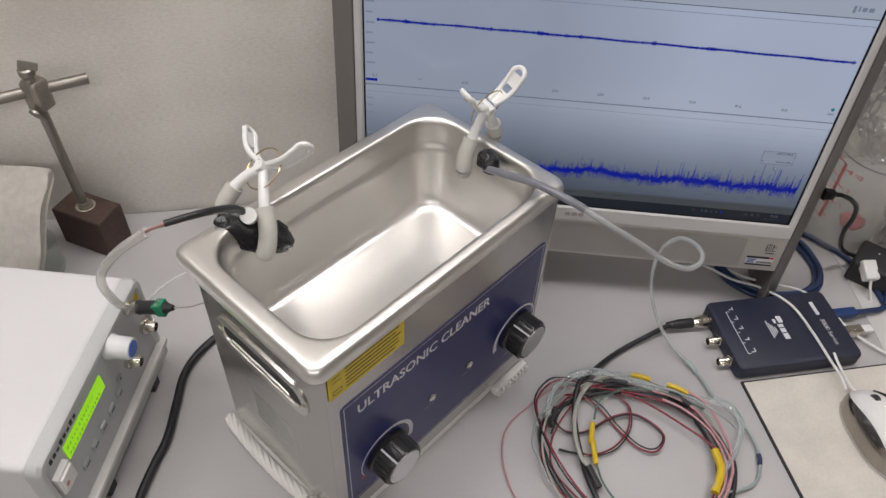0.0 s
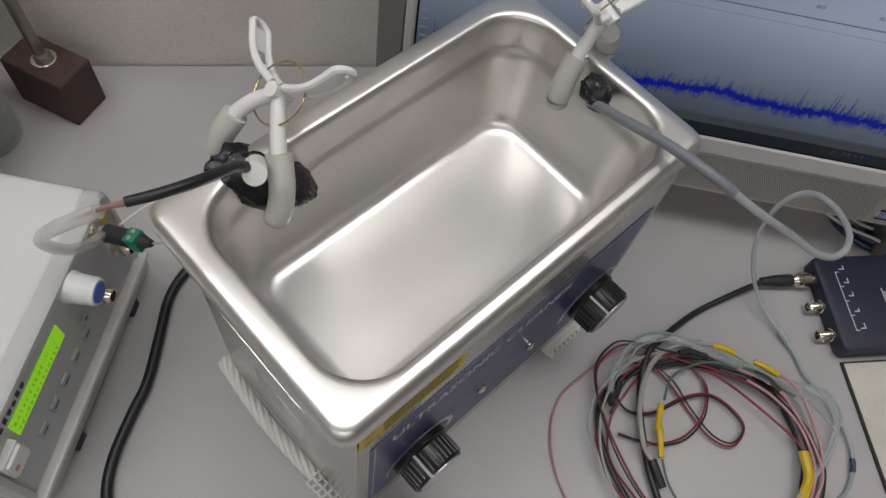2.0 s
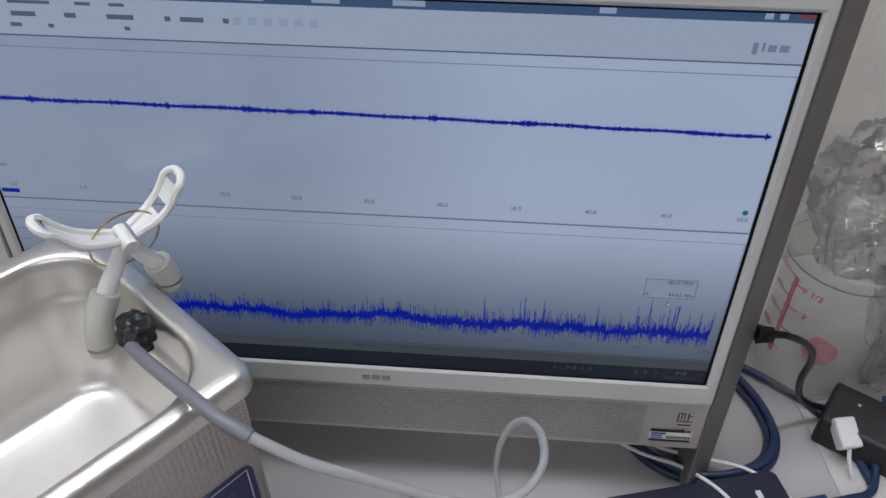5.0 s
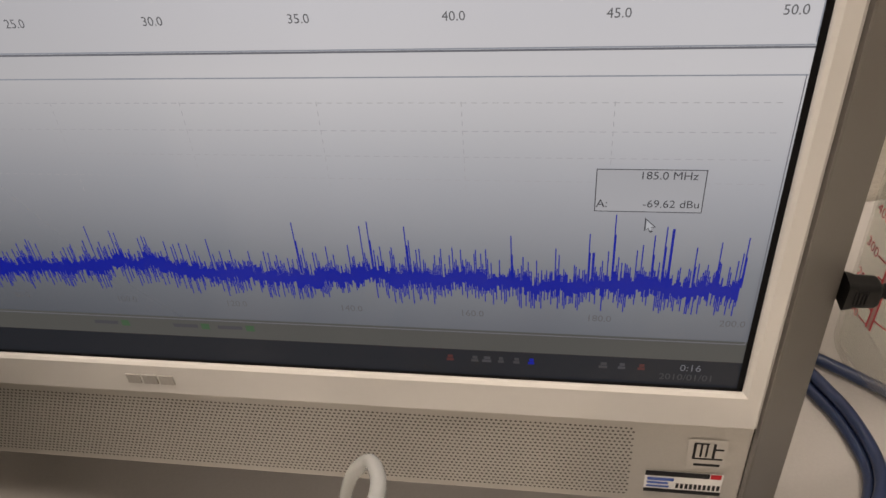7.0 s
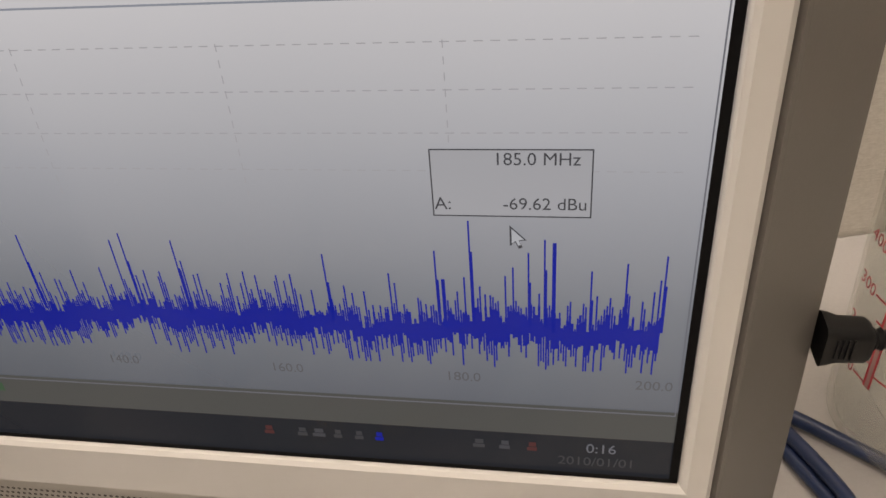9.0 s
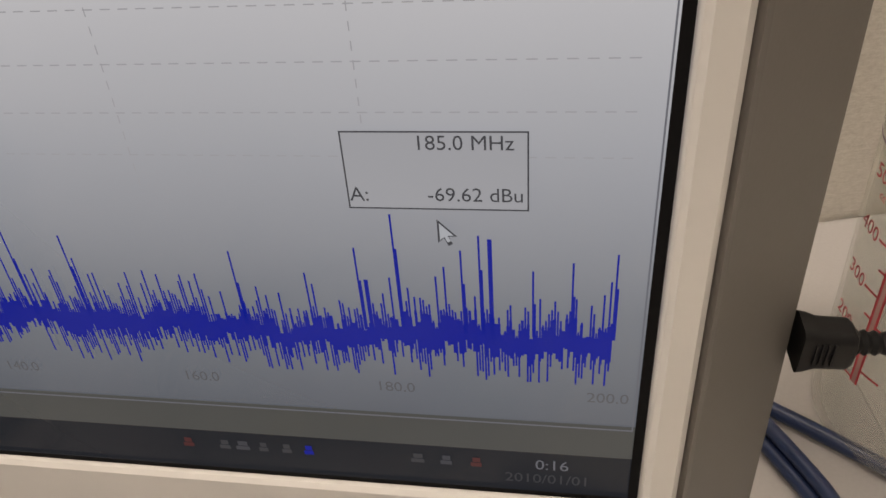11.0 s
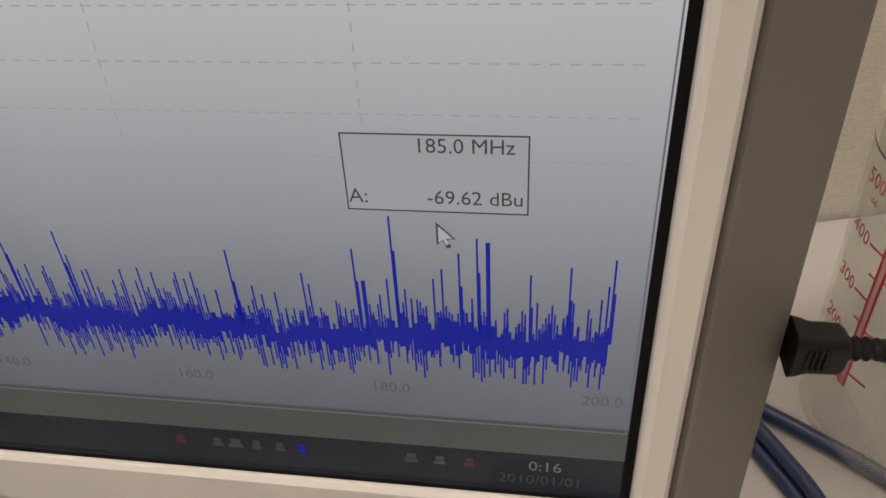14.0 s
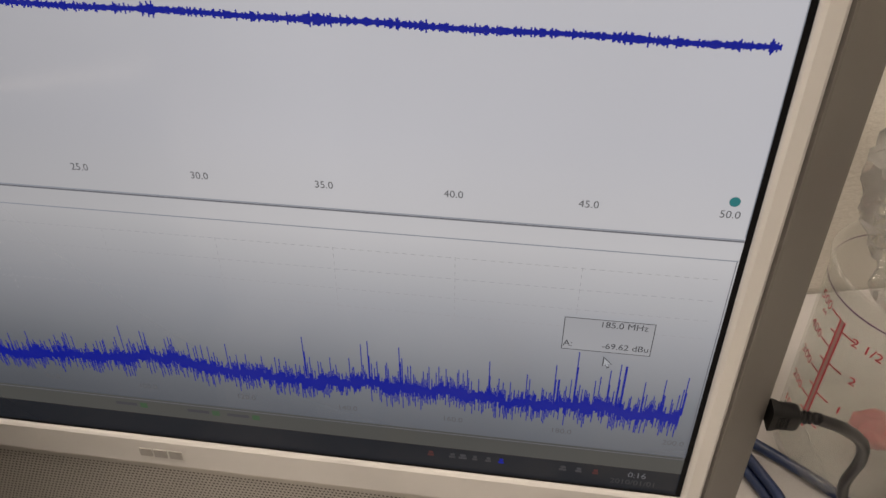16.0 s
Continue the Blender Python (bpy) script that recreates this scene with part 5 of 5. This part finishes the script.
part("wire", sweep([E1, E1 + Vector((0.012, 0.006, -0.004)), (-0.338, -0.178, 0.126), (-0.322, -0.172, 0.122)], 0.0008, 6), M_WIRE_GREY, t)
part("wire", sweep([(-0.3985, -0.182, 0.112), (-0.386, -0.178, 0.128), (-0.366, -0.166, 0.142), (-0.345, -0.155, 0.146), (-0.318, -0.150, 0.142)], 0.0007, 6), M_WIRE_WHITE, t)


# ---- mouse ----
def mouse():
    t = thing("computer_mouse", pose(0.316, -0.170, 0.003, 0, 0, 13), "white optical mouse with dark silver sides on the board", "mouse")
    L, W, H = 0.051, 0.0295, 0.034

    def half(f):
        return (max(0.0, 1 - abs(f) ** 2.6)) ** 0.5
    loops = []
    n = 18
    for i in range(n + 1):
        f = -1 + 2 * i / n
        w, h = W * half(f * 0.995), H * (0.35 + 0.65 * half(f * 0.97)) * (1 - 0.18 * f)
        loops.append([(w * math.cos(a), f * L, max(0.001, h * max(0, math.sin(a)) ** 0.75 * half(f * 0.99) ** 0.4)) for a in [math.pi * k / 14 for k in range(15)]])
    part("shell", loft(loops, True, True, False), mat("white_mouse_plastic", (0.74, 0.73, 0.71), 0.3), t, "glossy white shell", True)
    for s in (-1, 1):
        loops = []
        for i in range(13):
            f = -0.85 + 1.75 * i / 12
            w = W * half(f) + 0.0006
            h = H * (0.35 + 0.65 * half(f * 0.97)) * (1 - 0.18 * f)
            b = 0.35 + 0.2 * math.sin((f + 0.85) / 1.75 * math.pi)
            loops.append([(s * (w * math.cos(a) + 0.0004), f * L, 0.002 + h * math.sin(a) ** 0.75) for a in [b * k / 4 * 1.4 + 0.02 for k in range(5)]])
        part("side_panel", loft(loops, False, False, False), mat("dark_chrome_plastic", (0.35, 0.32, 0.29), 0.15, 0.9), t, "shiny dark silver side", True)
    part("wheel", moved(lathe([(0.006, -0.003), (0.0068, -0.002), (0.0068, 0.002), (0.006, 0.003)], 20, "x"), Matrix.Translation((0, 0.028, 0.0225))), M_BLACKM, t)
    part("cable", sweep([(0.0, 0.050, 0.006), (-0.004, 0.058, 0.008), (-0.009, 0.075, 0.016), (-0.010, 0.090, 0.0205)], 0.0014, 8), M_WIRE_WHITE, t, "", True)
    return t


mouse()
cord("mouse_cable", [(0.292, -0.123, 0.0135), (0.2865, -0.108, 0.020), (0.281, -0.094, 0.0215), (0.272, -0.059, 0.0213), (0.257, -0.021, 0.0216), (0.231, 0.004, 0.018), (0.202, 0.018, 0.013), (0.180, 0.028, 0.016), (0.160, 0.045, 0.012)], 0.0015, M_WIRE_WHITE, "thin white mouse cable draped over the oscilloscope", "white cables")
cord("white_cable", [(0.180, 0.055, 0.006), (0.215, 0.028, 0.010), (0.250, 0.018, 0.012), (0.280, 0.011, 0.012), (0.305, -0.009, 0.012), (0.322, -0.037, 0.008), (0.351, -0.060, 0.0045), (0.40, -0.095, 0.0045), (0.46, -0.13, 0.003)], 0.0015, M_WIRE_WHITE, "thin white cable crossing behind the oscilloscope", "white cables")

# blue data cables behind the monitor and the oscilloscope's plugs
loop0 = [(0.285, 0.130), (0.302, 0.1005), (0.3115, 0.078), (0.3150, 0.048), (0.303, 0.022), (0.275, 0.006), (0.242, 0.002), (0.212, 0.014), (0.193, 0.038), (0.185, 0.09)]
for k, (s, z) in enumerate(((0.0, 0.0036), (-0.0068, 0.0036), (-0.0034, 0.0094))):
    cx, cy = 0.255, 0.08
    pts = []
    for x, y in loop0:
        dx, dy = x - cx, y - cy
        q = (dx * dx + dy * dy) ** 0.5
        pts.append((x + s * dx / q, y + s * dy / q, z))
    cord("data_cable", pts, 0.0031, M_WIRE_BLUE, "navy data cable bundled behind the monitor", "data cables", n=10)
cord("data_cable", [(0.230, 0.170, 0.004), (0.282, 0.137, 0.004), (0.318, 0.1125, 0.004), (0.337, 0.0980, 0.004), (0.356, 0.078, 0.004), (0.372, 0.045, 0.004), (0.378, 0.010, 0.004)], 0.0034, M_WIRE_BLUE, "navy data cable running to the adapter", "data cables", n=10)
t = thing("usb_lead", Matrix.Identity(4), "blue usb lead plugged into the oscilloscope", "cable", "data cables")
PU = PICO @ Matrix.Translation((0.1415, 0.062, 0.010))
part("plug", moved(boxed(0.0005, 0.030, -0.0055, 0.0055, -0.0045, 0.0045, 0.0015), PU), mat("blue_plug_plastic", (0.013, 0.042, 0.15), 0.4), t, "blue moulded plug", True)
e0 = PU @ Vector((0.029, 0, 0))
part("lead", sweep([e0, e0 + Vector((0.018, 0.006, -0.002)), (0.374, 0.003, 0.006), (0.386, 0.030, 0.010), (0.394, 0.046, 0.022), (0.402, 0.075, 0.03)], 0.0032, 10), M_WIRE_BLUE, t, "", True)
up = part("second_plug", sweep([(0.3925, 0.040, 0.020), (0.3955, 0.052, 0.026)], 0.0072, 10, raw=True), bpy.data.materials["blue_plug_plastic"], t)
t = thing("metal_plug", PICO @ Matrix.Translation((0.1415, 0.038, 0.009)), "silver metal plug in the oscilloscope's end", "plug")
part("shell", boxed(0.0005, 0.024, -0.006, 0.006, -0.004, 0.004, 0.0012), M_CHROME, t)
part("grip", boxed(0.024, 0.036, -0.0045, 0.0045, -0.0035, 0.0035, 0.0012), M_WIRE_WHITE, t)

# black power adapter with plugs
t = thing("power_adapter", pose(0.3555, 0.070, 0, 0, 0, -33), "matt black power adapter block on the bench", "power adapter")
part("block", boxed(0.0, 0.125, -0.024, 0.024, 0.0, 0.031, 0.004, 3), M_BLACKM, t, "", True)
part("light", boxed(0.02, 0.0222, 0.006, 0.0082, 0.0309, 0.0313), M_PRINT, t)
t = thing("white_plug", pose(0.3595, 0.040, 0.026, 0, -25, 100), "white usb plug with a thin white lead", "plug")
part("body", boxed(-0.012, 0.012, -0.0085, 0.0085, -0.006, 0.006, 0.0025, 3), M_WIRE_WHITE, t, "", True)
part("lead", sweep([(-0.011, 0, 0), (-0.020, 0.001, -0.004), (-0.034, -0.002, -0.012), (-0.048, -0.006, -0.020)], 0.0016, 8), M_WIRE_WHITE, t, "", True)

M_PLUG = mat("black_plug_rubber", (0.006, 0.006, 0.007), 0.5, 0, 0.2, spec=0.25)
# plug in the monitor's side
t = thing("video_plug", Matrix.Identity(4), "black moulded plug in the monitor's side", "plug")
part("body", loft([[(x, 0.0265 + y, 0.1457 + z) for y, z, _ in rrect(-w, w, -h, h, 0.002, 0, 3)] for x, w, h in ((0.2549, 0.0046, 0.0062), (0.2565, 0.0044, 0.0060), (0.2585, 0.0042, 0.0052), (0.2648, 0.0042, 0.0050), (0.2660, 0.0036, 0.0043), (0.2664, 0.0030, 0.0035))], True, True), M_PLUG, t, "", True)
for i in range(4):
    part("grip_rib", boxed(0.2575 + 0.0012 * i, 0.2580 + 0.0012 * i, 0.0218, 0.0224, 0.1432, 0.1492), M_PLUG, t)
part("boot", moved(lathe([(0.0028, 0), (0.003, 0.001), (0.0023, 0.0018), (0.0029, 0.0028), (0.0022, 0.0038), (0.0028, 0.0048), (0.0021, 0.006), (0.0026, 0.007), (0.0019, 0.009)], 14, "x"), Matrix.Translation((0.2657, 0.0265, 0.1462))), M_PLUG, t, "", True)
part("lead", sweep([(0.2740, 0.0265, 0.146), (0.286, 0.028, 0.140), (0.299, 0.033, 0.126), (0.307, 0.040, 0.105), (0.312, 0.049, 0.075), (0.324, 0.058, 0.045), (0.340, 0.066, 0.027), (0.357, 0.0695, 0.019)], 0.0026, 10), M_RUBBER, t, "", True)


# ---- plastic measuring beaker with bagged things ----
M_PP = clear("milky_clear_beaker_plastic", (0.95, 0.95, 0.94), 0.16, 0.12)
M_REDINK = mat("red_scale_print", (0.52, 0.03, 0.05), 0.5)
BK = Vector((0.356, 0.131, 0.0))


def beaker():
    face = -150.6
    t = thing("measuring_beaker", pose(*BK, 0, 0, face), "clear plastic measuring beaker with red scale print", "beaker")
    t.scale = (0.952, 0.952, 0.868)
    R0, R1, Hh = 0.044, 0.0495, 0.165

    def rad(z):
        return R0 + (R1 - R0) * z / Hh
    prof = [(0.036, 0.0012), (R0 - 0.003, 0.0012), (R0, 0.004)] + [(rad(z), z) for z in (0.04, 0.08, 0.12, 0.155)] + [(rad(0.16) + 0.0015, 0.162), (rad(0.16) + 0.002, 0.165), (rad(0.16) - 0.0005, 0.1655), (rad(0.155) - 0.0016, 0.158), (rad(0.08) - 0.0016, 0.08), (R0 - 0.003, 0.006), (0.03, 0.0045)]
    part("cup", lathe(prof, 56), M_PP, t, "milky clear plastic cup", True)

    def on(ang, z, lift=0.0004):
        r = rad(z) + lift
        return Vector((r * math.cos(ang), r * math.sin(ang), z))

    def patch(a0, a1, z0, z1):
        bm = bmesh.new()
        k = max(2, int(abs(a1 - a0) * 20))
        lo = [bm.verts.new(on(a0 + (a1 - a0) * i / k, z0)) for i in range(k + 1)]
        hi = [bm.verts.new(on(a0 + (a1 - a0) * i / k, z1)) for i in range(k + 1)]
        for i in range(k):
            bm.faces.new((lo[i], lo[i + 1], hi[i + 1], hi[i]))
        return bm
    c = -0.10
    for off in (-0.032, 0.032):
        part("scale_bar", patch(c + off - 0.011, c + off + 0.011, 0.045, 0.141), M_REDINK, t)
    part("scale_fill", patch(c - 0.02, c + 0.02, 0.045, 0.141), clear("pink_scale_film", (0.8, 0.45, 0.45), 0.5), t)
    for i, z in enumerate((0.141, 0.1175, 0.094, 0.0705, 0.047)):
        part("scale_tick", patch(c - 0.20, c - 0.043, z - 0.0005, z + 0.0005), M_REDINK, t)
        if i < 4:
            part("scale_tick", patch(c - 0.11, c - 0.043, z - 0.0122, z - 0.0112), M_REDINK, t)
    for z in (0.134, 0.107, 0.080, 0.054):
        part("scale_tick", patch(c + 0.043, c + 0.22, z - 0.0005, z + 0.0005), M_REDINK, t)

    def printed(text, size, ang, z):
        r = rad(z) + 0.0005
        m = Matrix.Rotation(ang, 4, "Z") @ Matrix.Translation((r, 0, z)) @ Matrix.Rotation(radians(90), 4, "Z") @ Matrix.Rotation(radians(90), 4, "X")
        words("scale_number", text, size, m, M_REDINK, t)
    for text, z in (("500", 0.1415), ("400", 0.118), ("300", 0.0945), ("200", 0.071), ("100", 0.0475)):
        printed(text, 0.0088, c - 0.34, z)
    printed("cc", 0.005, c - 0.30, 0.134)
    for text, z in (("2 1/2", 0.134), ("2", 0.107), ("1", 0.080)):
        printed(text, 0.0085, c + 0.36, z)
    bm = patch(-1.9, 1.9, 0.1515, 0.1525)
    part("level_line", bm, mat("purple_rim_print", (0.14, 0.07, 0.16), 0.5), t)
    return t


beaker()


def film():
    """Thin clear film: see-through, with sharp shine where it turns away."""
    m, n, l, b = nodes_of("clear_bag_film")
    n.remove(b)
    tr, gl, mx, fr, k = (n.new("ShaderNode" + q) for q in ("BsdfTransparent", "BsdfGlossy", "MixShader", "Fresnel", "Math"))
    tr.inputs[0].default_value = (0.96, 0.96, 0.955, 1)
    gl.inputs["Roughness"].default_value = 0.09
    fr.inputs["IOR"].default_value = 1.5
    k.operation, k.inputs[1].default_value = "MULTIPLY", 1.5
    nz, bp = n.new("ShaderNodeTexNoise"), n.new("ShaderNodeBump")
    nz.inputs["Scale"].default_value, nz.inputs["Detail"].default_value = 90, 5
    bp.inputs["Strength"].default_value, bp.inputs["Distance"].default_value = 0.5, 0.003
    tc = n.new("ShaderNodeTexCoord")
    l.new(tc.outputs["Object"], nz.inputs["Vector"])
    l.new(nz.outputs["Fac"], bp.inputs["Height"])
    l.new(bp.outputs[0], gl.inputs["Normal"])
    l.new(bp.outputs[0], fr.inputs["Normal"])
    l.new(fr.outputs[0], k.inputs[0])
    df, both, lift = n.new("ShaderNodeBsdfDiffuse"), n.new("ShaderNodeMixShader"), n.new("ShaderNodeMath")
    df.inputs[0].default_value = (0.82, 0.82, 0.82, 1)
    both.inputs[0].default_value = 0.4
    lift.inputs[1].default_value = 0.12
    l.new(k.outputs[0], lift.inputs[0])
    l.new(lift.outputs[0], mx.inputs[0])
    l.new(tr.outputs[0], mx.inputs[1])
    l.new(gl.outputs[0], both.inputs[1])
    l.new(df.outputs[0], both.inputs[2])
    l.new(both.outputs[0], mx.inputs[2])
    l.new(mx.outputs[0], n["Material Output"].inputs[0])
    return m


M_FILM = film()


def crumpled(name, centre, size, seed, material, label, category, sub=4, rough=0.35):
    t = thing(name, pose(*centre), label, category)
    bm = bmesh.new()
    bmesh.ops.create_icosphere(bm, subdivisions=sub, radius=1.0)
    for v in bm.verts:
        p = v.co.copy()
        k = 1 + rough * noise.noise(p * 1.7 + Vector((seed, 2, 0))) + rough * 0.8 * (0.4 - abs(noise.noise(p * 3.1 + Vector((0, seed, 1))))) - rough * 0.45 * abs(noise.noise(p * 7 + Vector((seed, 0, 5))))
        v.co = Vector((p.x * size[0], p.y * size[1], p.z * size[2])) * k
    part("film", bm, material, t, "", True)
    return t


crumpled("plastic_bag", BK + Vector((0.012, 0.004, 0.182)), (0.052, 0.050, 0.062), 4.0, M_FILM, "crumpled clear plastic bag stuffed in the beaker", "bag", 5)
crumpled("plastic_bag", BK + Vector((0.085, -0.012, 0.115)), (0.052, 0.050, 0.115), 9.0, M_FILM, "crumpled clear plastic bag beside the beaker", "bag", 5)
for ob, top in ((bpy.data.objects["plastic_bag"], 0.058), (bpy.data.objects["plastic_bag.001"], 0.112)):
    line = [(0.010, 0.006, top - 0.012), (0.015, 0.009, top + 0.002), (0.022, 0.006, top + 0.010), (0.032, 0.001, top + 0.012)]
    part("twisted_neck", sweep(line, lambda f: 0.006 - 0.003 * math.sin(f * math.pi) + 0.0012 * math.sin(f * 40), 9, steps=6), M_FILM, ob, "twisted neck of the bag")
M_REDBIT = mat("red_plastic_bits", (0.50, 0.05, 0.06), 0.4, 0, 0.3)
crumpled("red_packet", BK + Vector((0.012, -0.002, 0.022)), (0.014, 0.012, 0.010), 2.0, M_REDBIT, "red plastic packet inside the beaker", "packet", 3)
crumpled("red_packet", BK + Vector((0.020, -0.030, 0.176)), (0.011, 0.010, 0.008), 6.0, M_REDBIT, "small red packet inside the clear bag", "packet", 3)
crumpled("red_packet", BK + Vector((0.060, -0.022, 0.140)), (0.012, 0.010, 0.016), 12.0, M_REDBIT, "small red packet inside the clear bag", "packet", 3)

# pale sheet on the bench under the adapter
ob = part("plastic_sheet", boxed(0.0, 0.26, -0.20, 0.15, 0.0004, 0.0010), mat("pale_bench_sheet", (0.56, 0.545, 0.53), 0.3, 0, 0.04, 12), None)
ob.matrix_world = pose(0.349, 0.03, 0, 0, 0, 6)
tagged(ob, "pale plastic sheet lying on the bench under cables", "sheet")


# ---- glass jar with a cloth ----
def glass_jar():
    t = thing("glass_jar", pose(-0.590, -0.057, 0), "clear round glass jar standing behind the generator", "jar")
    part("glass", lathe([(0.024, 0.0), (0.0275, 0.002), (0.029, 0.006), (0.029, 0.039), (0.0298, 0.042), (0.0278, 0.042), (0.027, 0.038), (0.027, 0.008), (0.024, 0.005)], 48), clear("thin_clear_glass", (0.93, 0.95, 0.94), 0.12, 0.04), t, "", True)
    return t


glass_jar()


def cloth():
    t = thing("folded_towel", pose(-0.554, 0, 0), "off-white terry towel draped over the glass jar", "towel")
    prof = [(-0.112, 0.001), (-0.109, 0.022), (-0.100, 0.042), (-0.075, 0.076), (-0.048, 0.104), (-0.024, 0.123), (-0.015, 0.120), (-0.021, 0.111), (-0.046, 0.091), (-0.070, 0.064), (-0.092, 0.034), (-0.101, 0.001)]
    line = smooth_line([(0, y, z) for y, z in prof], 5)
    cy = -0.062
    rows = []
    for x, k in ((-0.002, 0.90), (0.0, 0.965), (-0.002, 1.0)) + tuple((-0.008 * i, 1.0) for i in range(1, 18)):
        row = []
        for p in line:
            q = Vector((x, cy + (p.y - cy) * k, p.z * (0.5 + 0.5 * k)))
            fold = 0.0035 * math.sin(q.x * 95 + q.z * 22) + 0.0045 * noise.noise(q * 28) + 0.0016 * noise.noise(q * 90)
            q += Vector((0.003 * noise.noise(q * 40 + Vector((5, 0, 0))), -fold * 0.7, max(0.0, q.z - 0.02) * 8 * fold))
            row.append(q)
        rows.append(row)
    part("cloth", loft(rows, True, True), mat("terry_cloth", (0.62, 0.585, 0.53), 0.95, 0, 0.10, 110, 800, 1.0, 0.003), t, "", True)
    return t


cloth()
